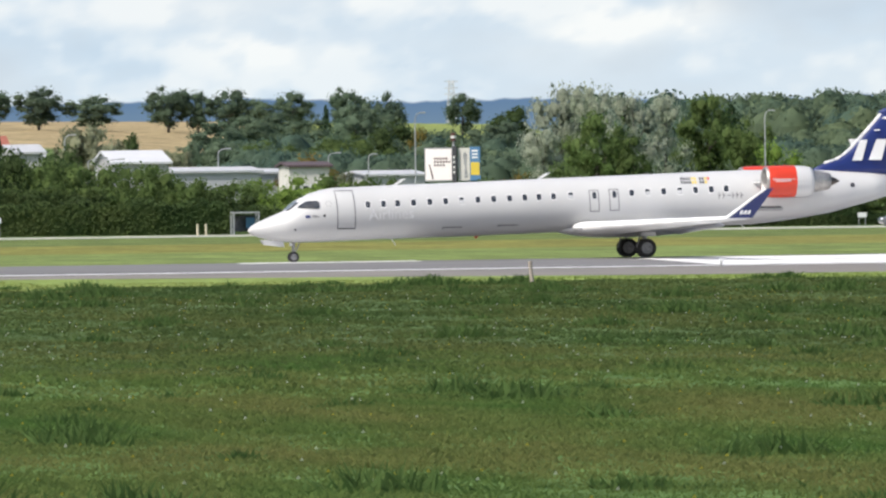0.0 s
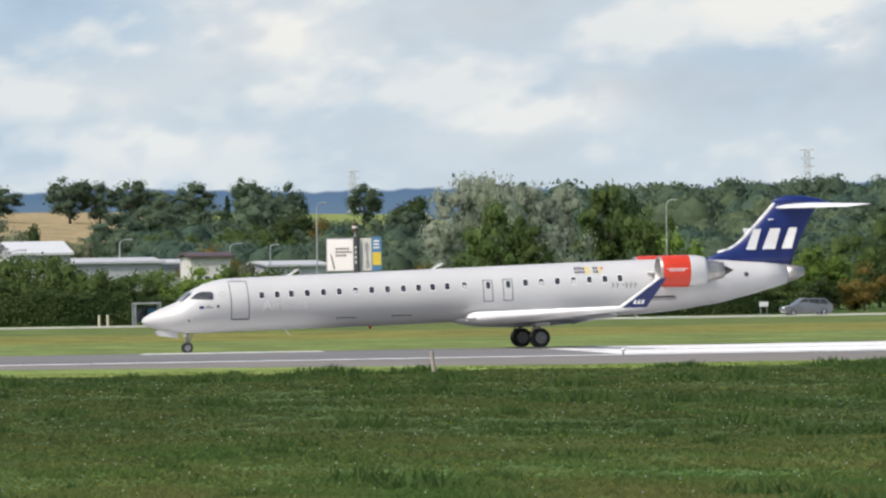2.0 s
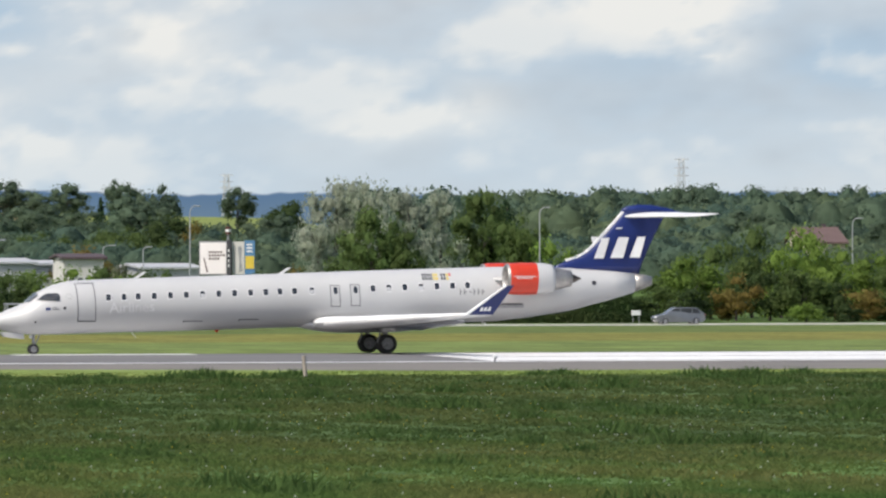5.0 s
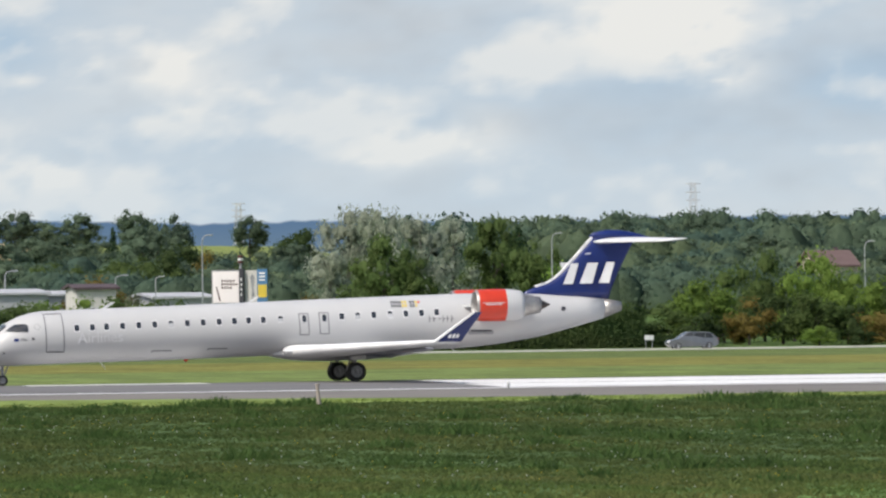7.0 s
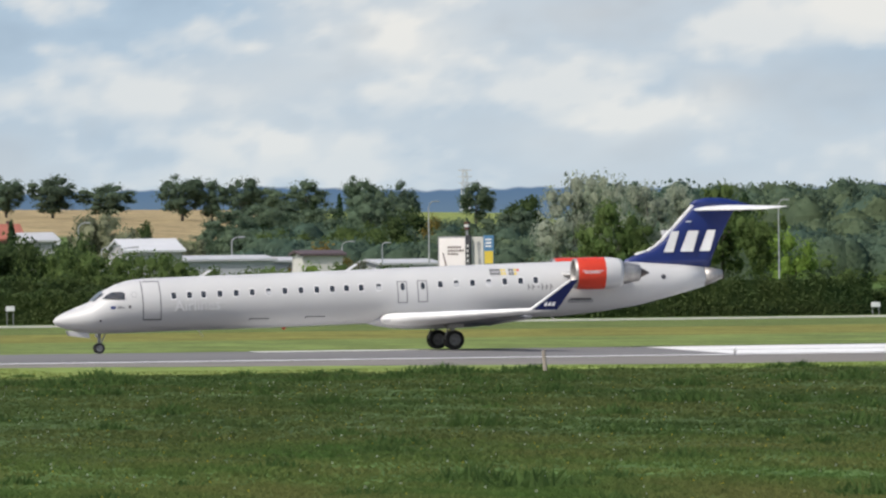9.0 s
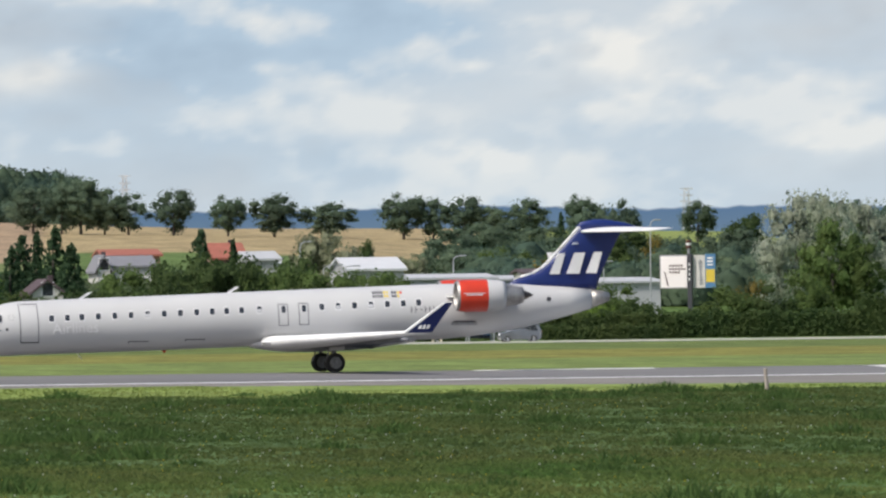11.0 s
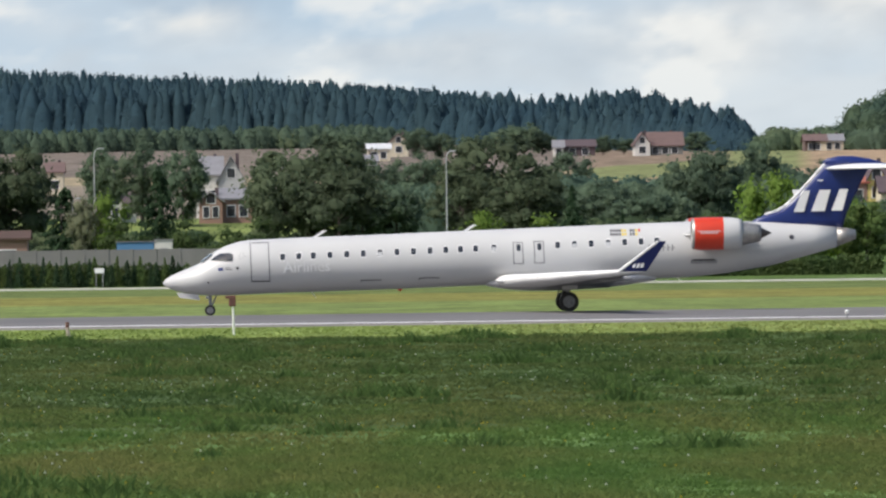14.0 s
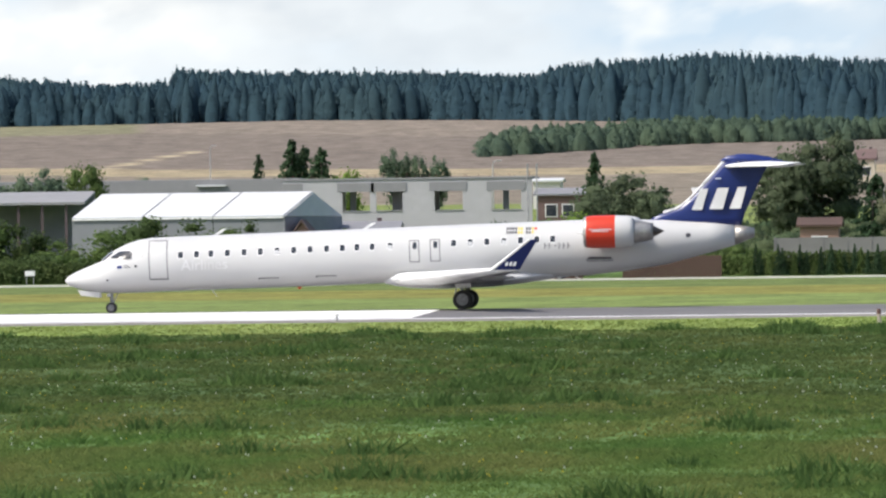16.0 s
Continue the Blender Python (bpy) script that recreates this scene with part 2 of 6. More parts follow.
def runway():
    """Crowned asphalt, 45 m between its edge lines, with grey shoulders."""
    prof = [(-30.0, -0.33), (-26.5, -0.262), (-22.5, -0.232), (-11, -0.114), (-3, -0.025), (0, 0.0), (3, -0.025), (11, -0.114), (22.5, -0.232), (26.5, -0.262), (30.0, -0.33)]
    xs = list(range(-420, 521, 20))
    y0 = 399.35

    def strip(name, a, b, lift, mat, x0, x1, parent=None):
        pts = [a] + [p[0] for p in prof if a < p[0] < b] + [b]
        zs = [float(np.interp(p, [q[0] for q in prof], [q[1] for q in prof])) + lift for p in pts]
        sx = [x0] + [x for x in xs if x0 < x < x1] + [x1]
        v = [(x, y0 + p, z) for x in sx for p, z in zip(pts, zs)]
        k = len(pts)
        f = [(i * k + j, (i + 1) * k + j, (i + 1) * k + j + 1, i * k + j + 1) for i in range(len(sx) - 1) for j in range(k - 1)]
        return raw(name, v, f, mat, parent)
    road = tagged(strip("runway", -24.2, 24.2, 0.006, ASPHALT, -420, 520), "grey asphalt runway with a low crown and white markings", "runway", kind="structure")
    for side in (-1, 1):
        a, b = sorted((side * 24.2, side * 30.0))
        strip("shoulder", a, b, 0.004, SHOULDER, -420, 520, road)
        a, b = sorted((side * 21.5, side * 23.1))
        strip("edge_line", a, b, 0.012, STRIPE, -420, 520, road)
    strip("centre_line", -2.4, 0.45, 0.012, STRIPE, 69.5, 78.5, road)
    v = [(52.0, 368.0, -0.286), (80.0, 345.5, -0.286), (520.0, 343.0, -0.286), (520.0, 370.5, -0.286), (52.0, 370.5, -0.286)]
    raw("dirt_strip", v + [(x, y, -0.4) for x, y, _ in v], [(0, 1, 2, 3, 4), (0, 5, 6, 1), (1, 6, 7, 2)], SHOULDER, road)
    for side in (-1, 1):
        for x0, x1 in ((89.0, 150.0), (-92.0, -29.0)):
            a, b = sorted((side * 1.8, side * 11.0))
            strip("aiming_block", a, b, 0.012, STRIPE, x0, x1, road)
            a, b = sorted((side * 11.6, side * 20.6))
            strip("aiming_block", a, b, 0.012, STRIPE, x0, x1, road)


runway()


def meadow():
    """Grass tufts: long in the meadow, short and sparse by the runway."""
    rng = np.random.default_rng(7)

    def tufts(count, near, far, tall, wide, blades, patchy):
        d = np.sqrt(rng.uniform(near ** 2, far ** 2, count))
        b = rng.uniform(-0.14, 0.29, count)
        x, y = d * np.tan(b), d
        size = np.ones(count)
        if patchy:
            f = np.array([noise.noise(Vector((u * 0.2, w * 0.08, 3.0))) + 0.7 * noise.noise(Vector((u * 0.8, w * 0.4, 9.0))) for u, w in zip(x, y)])
            size = np.clip(1 + 0.75 * f, 0.6, 1.7)
        x, y, size = (np.repeat(q, blades) for q in (x, y, size))
        m = len(x)
        x = x + rng.normal(0, 0.10, m)
        y = y + rng.normal(0, 0.10, m)
        a = rng.uniform(0, math.pi, m)
        w = wide * rng.uniform(0.6, 1.3, m) * size
        h = tall * rng.uniform(0.5, 1.4, m) * size
        ca, sa = np.cos(a) * w / 2, np.sin(a) * w / 2
        lean = rng.normal(0, 1.1, (m, 2)) * h[:, None]
        z = np.full(m, -0.30)
        v = np.empty((m, 3, 3))
        v[:, 0] = np.stack((x - ca, y - sa, z), 1)
        v[:, 1] = np.stack((x + ca, y + sa, z), 1)
        v[:, 2] = np.stack((x + lean[:, 0], y + lean[:, 1], z + h), 1)
        return v.reshape(-1, 3)

    def sheet(name, v, mat, label):
        me = bpy.data.meshes.new(name)
        k = len(v)
        me.vertices.add(k)
        me.vertices.foreach_set("co", v.ravel())
        me.loops.add(k)
        me.loops.foreach_set("vertex_index", np.arange(k))
        me.polygons.add(k // 3)
        me.polygons.foreach_set("loop_start", np.arange(0, k, 3))
        me.update()
        me.materials.append(mat)
        tagged(new(name, me), label, "grass", kind="stuff")
    sheet("meadow_grass", np.concatenate((tufts(90000, 86, 150, 0.060, 0.055, 4, True), tufts(34000, 135, 190, 0.07, 0.08, 4, True))), BLADE,
          "green uncut meadow grass with clover patches")
    # the belt under cloud shade, darkened by its colour alone
    sheet("meadow_grass", np.concatenate((tufts(46000, 170, 250, 0.055, 0.10, 4, True), tufts(46000, 245, 328, 0.06, 0.13, 4, True))), SHADED_BLADE, "dark green grass before the runway, cloud shade put into its colour")
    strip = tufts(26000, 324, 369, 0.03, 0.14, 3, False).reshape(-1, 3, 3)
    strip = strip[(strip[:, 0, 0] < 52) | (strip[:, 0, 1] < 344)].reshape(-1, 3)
    sheet("mown_grass", strip, SHORT, "short mown grass along the runway, sunlit brightness put into its green")
    clumps = [tufts(1, 100, 101, 0.1, 0.1, 3, False)]
    for k in range(420):
        d = math.sqrt(rng.uniform(88 ** 2, 330 ** 2))
        b = rng.uniform(-0.14, 0.29)
        if k < 3:  # about the marker post
            d, b = 318.0 + k, 0.2065 - 0.0012 * k
        grow = rng.uniform(0.6, 1.7)
        v = tufts(int(40 * grow), d, d + 0.2, 0.11 * grow, 0.06 + d / 4500, 3, False).reshape(-1, 3, 3)
        u = rng.normal(0, 0.5 * grow, len(v))
        v[:, 2, 2] = -0.30 + (v[:, 2, 2] + 0.30) * (0.4 + 1.6 * np.exp(-(u / (0.5 * grow)) ** 2))
        v[:, :, 0] += (d * math.tan(b) - v[:, 0, 0] + u)[:, None]
        v[:, :, 1] += rng.normal(0, 0.45 * grow, len(v))[:, None]
        clumps.append(v.reshape(-1, 3))
    sheet("tall_weeds", np.concatenate(clumps), WEED, "scattered dark clumps of tall weeds in the meadow")
    for mat, count, label, s in ((DAISY, 1300, "tiny white daisies in the meadow", 0.028), (BUTTERCUP, 1300, "tiny yellow flowers in the meadow", 0.026)):
        d = np.sqrt(rng.uniform(86 ** 2, 300 ** 2, count))
        b = rng.uniform(-0.14, 0.29, count)
        x, z = d * np.tan(b), -0.30 + rng.uniform(0.04, 0.11, count)
        v = np.empty((count, 3, 3))
        for q, (dx, dz) in enumerate(((-s, -s * 0.7), (s, -s * 0.7), (0, s))):
            v[:, q] = np.stack((x + dx, d - 0.02 * q, z + dz), 1)
        sheet("meadow_flowers", v.reshape(-1, 3), mat, label)


meadow()


# ---- the sky and the far hills behind all ----
def backdrop():
    glow = bpy.data.materials.new("sky_and_far_hills")
    glow.use_nodes = True
    n, l = glow.node_tree.nodes, glow.node_tree.links
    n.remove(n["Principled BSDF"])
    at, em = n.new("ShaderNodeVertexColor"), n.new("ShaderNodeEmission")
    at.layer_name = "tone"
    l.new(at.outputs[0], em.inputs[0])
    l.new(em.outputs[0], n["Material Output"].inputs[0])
    R = 4800.0
    bs, es = np.linspace(-4200, 6200, 900), np.concatenate((np.linspace(-120, 120, 12), np.linspace(130, 185, 40), np.linspace(190, 900, 120), np.linspace(920, 2600, 30)))
    verts = [(R * math.sin(b / UNIT), R * math.cos(b / UNIT), EYE[2] + R * e / UNIT) for e in es for b in bs]
    k = len(bs)
    faces = [(i * k + j, i * k + j + 1, (i + 1) * k + j + 1, (i + 1) * k + j) for i in range(len(es) - 1) for j in range(k - 1)]
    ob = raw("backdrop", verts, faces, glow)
    B, Z = np.meshgrid(bs, es)

    def fbm(sx, sy, seed, octaves=5):
        rng = np.random.default_rng(seed)
        out, amp = np.zeros_like(B), 1.0
        for o in range(octaves):
            g = rng.random((90, 90))
            u, w = (B / sx * 2 ** o) % 89, (Z / sy * 2 ** o + 17 * o) % 89
            i, j = u.astype(int), w.astype(int)
            fu, fw = u - i, w - j
            fu, fw = fu * fu * (3 - 2 * fu), fw * fw * (3 - 2 * fw)
            i1, j1 = (i + 1) % 89, (j + 1) % 89
            out += amp * ((g[i, j] * (1 - fu) + g[i1, j] * fu) * (1 - fw) + (g[i, j1] * (1 - fu) + g[i1, j1] * fu) * fw - 0.5)
            amp *= 0.5
        return out
    soft, mid, crisp = fbm(620, 170, 3), fbm(260, 110, 5), fbm(90, 55, 8)
    blue = 0.34 + 1.0 * soft + 0.45 * mid + 0.2 * crisp
    puff = np.clip(2.0 * mid + 1.5 * crisp + 0.8 * soft - 0.25, 0, 1) * 0.75
    under = np.clip(-1.2 * mid - 0.8 * crisp + 0.3 * soft, 0, 1)[..., None]
    for b, e, wb, we, k2 in CLOUD_GAPS:
        blue += k2 * np.exp(-((B - b + 90 * mid) / wb) ** 2 - ((Z - e + 40 * crisp) / we) ** 2)
    for b, e, wb, we, k2 in CLOUD_TOPS:
        puff += 1.3 * k2 * np.exp(-((B - b + 60 * crisp) / wb) ** 2 - ((Z - e + 30 * mid) / we) ** 2) * (0.75 + 0.8 * crisp)
    low = np.clip(1 - (Z - 150) / 330, 0, 1)
    blue = np.clip(blue, 0, 1)[..., None]
    puff = np.clip(puff, 0, 1)[..., None]
    base = np.array((0.665, 0.715, 0.755)) * (1 - blue) + np.array((0.47, 0.60, 0.73)) * blue
    tone = base * (1 - 0.9 * puff) + np.array((0.92, 0.905, 0.86)) * 0.9 * puff
    tone = tone * (1 - 0.16 * under * np.array((1.1, 1.0, 0.85)))
    veil = (0.45 * low)[..., None]
    tone = tone * (1 - veil) + np.array((0.655, 0.75, 0.815)) * veil
    west = np.clip((-300 - B) / 2200, 0, 1)[..., None]
    tone = tone * (1 - 0.35 * west) + np.array((0.86, 0.87, 0.87)) * 0.35 * west
    # far hills: haze blue painted into the glow, paler towards their foot
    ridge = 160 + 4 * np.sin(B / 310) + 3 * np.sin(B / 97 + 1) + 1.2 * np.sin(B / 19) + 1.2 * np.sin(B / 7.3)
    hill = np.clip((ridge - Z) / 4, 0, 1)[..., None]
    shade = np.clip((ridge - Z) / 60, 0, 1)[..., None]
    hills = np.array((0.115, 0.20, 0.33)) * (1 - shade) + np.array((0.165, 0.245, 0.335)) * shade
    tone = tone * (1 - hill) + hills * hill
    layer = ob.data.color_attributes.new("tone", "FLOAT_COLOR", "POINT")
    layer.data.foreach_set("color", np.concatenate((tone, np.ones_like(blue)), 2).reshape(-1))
    tagged(ob, "pale blue sky with soft white clouds over hills painted haze blue", "sky", kind="structure")


CLOUD_GAPS = ((2293, 491, 260, 75, 1.2), (2116, 436, 300, 70, 0.8), (97, 416, 170, 60, 0.6), (-586, 354, 300, 45, 0.7),
              (137, 399, 260, 45, 0.6), (4021, 396, 160, 50, 0.6))
CLOUD_TOPS = ((2792, 425, 110, 50, 0.8), (2580, 258, 90, 25, 0.6), (3220, 280, 60, 40, 0.8), (3330, 304, 70, 35, 0.8),
              (3673, 505, 120, 45, 0.9), (811, 318, 130, 80, 0.9), (1133, 424, 150, 70, 0.9), (1762, 391, 90, 30, 0.8),
              (1532, 399, 120, 60, 0.5), (836, 346, 130, 60, 0.8), (-43, 381, 90, 35, 0.8), (286, 327, 220, 40, 0.7),
              (-1636, 368, 330, 60, 0.7), (3782, 411, 80, 50, 0.7), (2706, 440, 130, 50, 0.5))
backdrop()


# ---- the airliner; its space: x aft from the nose wheel, y away from the eye, z up from the runway ----
STATIONS = ((-2.25, 1.62, 1.54, 0.04), (-2.12, 1.79, 1.41, 0.22), (-1.80, 1.98, 1.27, 0.44), (-1.30, 2.20, 1.13, 0.70), (-0.80, 2.40, 1.05, 0.92),
            (-0.48, 2.53, 1.01, 1.02), (-0.10, 2.86, 0.99, 1.12), (0.20, 3.07, 0.98, 1.18), (0.80, 3.37, 0.985, 1.27), (1.40, 3.55, 1.00, 1.32),
            (2.00, 3.64, 1.02, 1.345), (4.0, 3.71, 1.07, 1.345), (8.45, 3.83, 1.16, 1.345), (13.0, 3.97, 1.29, 1.345), (18.0, 4.12, 1.43, 1.345),
            (21.2, 4.21, 1.50, 1.345), (23.2, 4.26, 1.56, 1.33), (25.0, 4.26, 1.74, 1.26), (27.1, 4.20, 2.06, 1.10), (29.2, 4.05, 2.60, 0.80),
            (30.4, 3.92, 2.94, 0.55))


def section(a):
    xs = [s[0] for s in STATIONS]
    return [float(np.interp(a, xs, [s[k] for s in STATIONS])) for k in (1, 2, 3)]


def skin(a, z, proud=0.0):
    """The y of the near side of the fuselage at station a and height z."""
    top, bot, w = section(a)
    h, c = (top - bot) / 2, (top + bot) / 2
    return -(w * math.sqrt(max(1 - ((z - c) / h) ** 2, 0.02)) + proud)


def hull_ring(a, n=40, grow=0.0):
    top, bot, w = section(a)
    h, c = (top - bot) / 2 + grow, (top + bot) / 2
    return [(a, (w + grow) * math.sin(2 * math.pi * i / n), c + h * math.cos(2 * math.pi * i / n)) for i in range(n)]


def slope(a):
    """The cabin's floor line climbs aft."""
    return 0.0305 * a


def on_skin(name, outline, mat, parent, proud=0.006, label="", thick=0.03, far=False, step=0.12):
    """A plate of that outline, in (a, z), laid on the side of the hull, cut fine enough to follow its curve."""
    bm = bmesh.new()
    zs = [p[1] for p in outline]
    face = bm.faces.new([bm.verts.new((a, 0, z)) for a, z in outline])
    z = min(zs) + step
    x0, x1 = min(p[0] for p in outline), max(p[0] for p in outline)
    x = x0 + 0.2
    while x < x1 and x1 < 3.0:
        bmesh.ops.bisect_plane(bm, geom=bm.verts[:] + bm.edges[:] + bm.faces[:], plane_co=(x, 0, 0), plane_no=(1, 0, 0))
        x += 0.2
    while z < max(zs):
        bmesh.ops.bisect_plane(bm, geom=bm.verts[:] + bm.edges[:] + bm.faces[:], plane_co=(0, 0, z), plane_no=(0, 0, 1))
        z += step
    for v in bm.verts:
        v.co.y = skin(v.co.x, v.co.z, proud)
    rim = [e for e in bm.edges if e.is_boundary]
    made = bmesh.ops.extrude_edge_only(bm, edges=rim)["geom"]
    for v in made:
        if isinstance(v, bmesh.types.BMVert):
            v.co.y += thick
    if far:
        for v in bm.verts:
            v.co.y = -v.co.y
    return part(name, bm, mat, parent, label)


def rounded(a0, a1, z0, z1, r, lean=0.0, n=3):
    """A rounded rectangle; its upper edge shifted aft by lean."""
    pts = []
    for cx, cz, s in ((a1 - r, z1 - r, 0), (a0 + r, z1 - r, 90), (a0 + r, z0 + r, 180), (a1 - r, z0 + r, 270)):
        for k in range(n + 1):
            t = radians(s + 90 * k / n)
            x, z = cx + r * math.cos(t), cz + r * math.sin(t)
            pts.append((x + lean * (z - z0), z))
    return pts


def framed(name, a0, a1, z0, z1, r, width, parent, mat=SEAM, lean=-0.03):
    """A thin outline let into the skin: four strips."""
    for k, (p, q, s, t) in enumerate(((a0, a1, z1 - width, z1), (a0, a1, z0, z0 + width), (a0, a0 + width, z0 + width, z1 - width), (a1 - width, a1, z0 + width, z1 - width))):
        out = [(p + lean * (s - z0), s), (q + lean * (s - z0), s), (q + lean * (t - z0), t), (p + lean * (t - z0), t)]
        on_skin(name, out, mat, parent, 0.004)


def aerofoil(le, te, y, z, thick, n=26, drop=0.0, camber=0.0, nose=0.5):
    """A wing section at span y from le to te, its trailing edge lower by drop."""
    pts = []
    for i in range(n):
        t = 2 * math.pi * i / n
        s = 0.5 - 0.5 * math.cos(t)
        prof = 2.6 * thick * (s ** nose * (1 - s)) * (1 if t < math.pi else -1)
        pts.append((le + (te - le) * s, y, z + prof - drop * s ** 1.5 + camber * s * (1 - s)))
    return pts


def wheel(name, x, y, z, r, w, parent, mat_rim=RIM):
    hub = new(name)
    hub.parent = parent
    hub.location = (x, y, z)
    prof = [(0.62 * r, -0.42 * w), (0.80 * r, -0.5 * w), (0.93 * r, -0.46 * w), (r, -0.28 * w), (r, 0.28 * w), (0.93 * r, 0.46 * w), (0.80 * r, 0.5 * w), (0.62 * r, 0.42 * w)]
    n = 32
    rings = [[(q * math.cos(2 * math.pi * i / n), s, q * math.sin(2 * math.pi * i / n)) for i in range(n)] for q, s in prof]
    rings.append(rings[0])
    part("tyre", loft(rings, False), RUBBER, hub, smooth=True)
    bm = bmesh.new()
    for s in (-1, 1):
        rod(bm, (0, s * 0.30 * w, 0), (0, s * 0.36 * w, 0), 0.62 * r, 0.60 * r, 24)
        rod(bm, (0, s * 0.34 * w, 0), (0, s * 0.50 * w, 0), 0.22 * r, 0.16 * r, 12)
        for k in range(8):
            t = k * math.pi / 4
            rod(bm, (0.42 * r * math.cos(t), s * 0.35 * w, 0.42 * r * math.sin(t)), (0.42 * r * math.cos(t), s * 0.40 * w, 0.42 * r * math.sin(t)), 0.06 * r, sides=6)
    rod(bm, (0, -0.3 * w, 0), (0, 0.3 * w, 0), 0.58 * r, sides=24)
    part("rim", bm, mat_rim, hub)
    return hub


def slab(outline, y, thick, taper=1.0):
    """A plate in the x-z plane with rounded-off edges."""
    c = (sum(p[0] for p in outline) / len(outline), sum(p[1] for p in outline) / len(outline))
    rings = []
    for s, k in ((-0.5, 0.97), (-0.3, 1.0), (0.3, 1.0), (0.5, 0.97)):
        rings.append([(c[0] + (x - c[0]) * k, y + s * thick, c[1] + (z - c[1]) * k) for x, z in outline])
    return loft(rings)


def airliner():
    plane = thing("airliner", 72.4, 399.35, 0.006, "white regional jet with blue fin and red engine cowls", "airplane")
    stations = sorted(set([s[0] for s in STATIONS] + list(np.arange(3, 30, 0.75))))
    hull = part("fuselage", loft([hull_ring(a) for a in stations]), WHITE, plane, "glossy white fuselage", smooth=True)
    # tail cone
    tip = [(a, w * math.sin(2 * math.pi * i / 24), c + h * math.cos(2 * math.pi * i / 24)) for a, c, h, w in
           ((30.39, 3.43, 0.49, 0.54), (30.9, 3.50, 0.36, 0.38), (31.35, 3.54, 0.22, 0.22)) for i in range(24)]
    part("tail_cone", loft([tip[:24], tip[24:48], tip[48:]]), METAL, plane, "bare grey metal tail cone", smooth=True)
    # belly fairing under the wing
    rings = []
    for a, d, w in ((13.4, 1.27, 0.5), (13.9, 1.17, 0.95), (14.5, 1.08, 1.22), (15.2, 1.02, 1.34), (16.5, 1.00, 1.40), (18.5, 1.06, 1.38), (20.0, 1.20, 1.1), (21.6, 1.44, 0.5)):
        up = 1.62 + slope(a - 14) if a > 12.5 else 1.5
        rings.append([(a, w * math.sin(2 * math.pi * i / 28), (up + d) / 2 + (up - d) / 2 * math.cos(2 * math.pi * i / 28)) for i in range(28)])
    part("belly_fairing", loft(rings), GREY_BELLY, plane, smooth=True)
    # cockpit panes
    for pts in (((0.04, 2.68), (1.10, 2.65), (1.13, 2.94), (1.00, 3.02), (0.52, 3.00), (0.30, 2.88)),):
        on_skin("cockpit_window", pts, GLASS, hull, 0.055, step=0.06)
        on_skin("cockpit_window", pts, GLASS, hull, 0.055, step=0.06, far=True)
    for side in (-1, 1):
        bm = bmesh.new()
        q = [(-0.44, side * 0.06, 2.575), (-0.30, side * 0.62, 2.56), (0.12, side * 0.66, 2.97), (0.10, side * 0.06, 3.03)]
        f = bm.faces.new([bm.verts.new((x - 0.035, y, z + 0.03)) for x, y, z in q])
        bmesh.ops.solidify(bm, geom=[f], thickness=0.02)
        part("windscreen", bm, SCREEN, hull)
    # cabin windows, a few with their blinds down
    spots = [3.40, 4.17, 4.87, 5.67, 6.48, 7.27, 8.08, 8.89, 9.68, 10.48, 11.24, 11.95, 12.68, 13.55] + [16.62, 17.42, 18.23, 19.05, 19.85, 20.64, 21.40]
    blind = material("window_blind", (0.55, 0.56, 0.58), rough=0.6)
    shut = {8.08, 13.55, 17.42, 19.05}
    for spot in spots:
        a = spot + 0.12 + 0.005 * spot
        z = 2.68 + slope(a)
        on_skin("window_frame", rounded(a - 0.145, a + 0.145, z - 0.195, z + 0.205, 0.07), MARK, hull, 0.004)
        on_skin("cabin_window", rounded(a - 0.118, a + 0.118, z - 0.145, z + 0.165, 0.05), GLASS, hull, 0.009)
        if spot in shut:
            on_skin("blind", rounded(a - 0.10, a + 0.10, z - 0.13, z + 0.04, 0.05), blind, hull, 0.013)
    # front door and overwing exits
    framed("door_seam", 2.00, 2.93, 1.60, 3.52, 0.1, 0.05, hull)
    on_skin("door_step", [(2.06, 1.60), (2.88, 1.60), (2.88, 1.66), (2.06, 1.66)], INK, hull, 0.012)
    for a in (14.93, 15.94):
        z = 2.50 + slope(a)
        framed("exit_seam", a - 0.25, a + 0.25, z - 0.66, z + 0.42, 0.1, 0.045, hull)
        on_skin("cabin_window", rounded(a - 0.10, a + 0.10, z - 0.02, z + 0.32, 0.08), GLASS, hull, 0.009)
    # hatches and vents low on the side
    for a, w in ((7.3, 1.0), (10.1, 1.0)):
        z = 1.42 + slope(a) * 0.8
        on_skin("hatch_gap", [(a, z), (a + w, z), (a + w, z + 0.045), (a, z + 0.045)], INK, hull, 0.006)
        on_skin("hatch_gap", [(a, z - 0.06), (a + 0.05, z - 0.06), (a + 0.05, z), (a, z)], INK, hull, 0.006)
    on_skin("vent", rounded(28.05, 28.30, 3.33, 3.56, 0.11), INK, hull, 0.008)
    on_skin("scoop", rounded(23.25, 24.55, 2.22, 2.40, 0.06), STRUT, hull, 0.02)
    on_skin("scoop_mouth", rounded(23.35, 24.45, 2.36, 2.44, 0.03), INK, hull, 0.026)
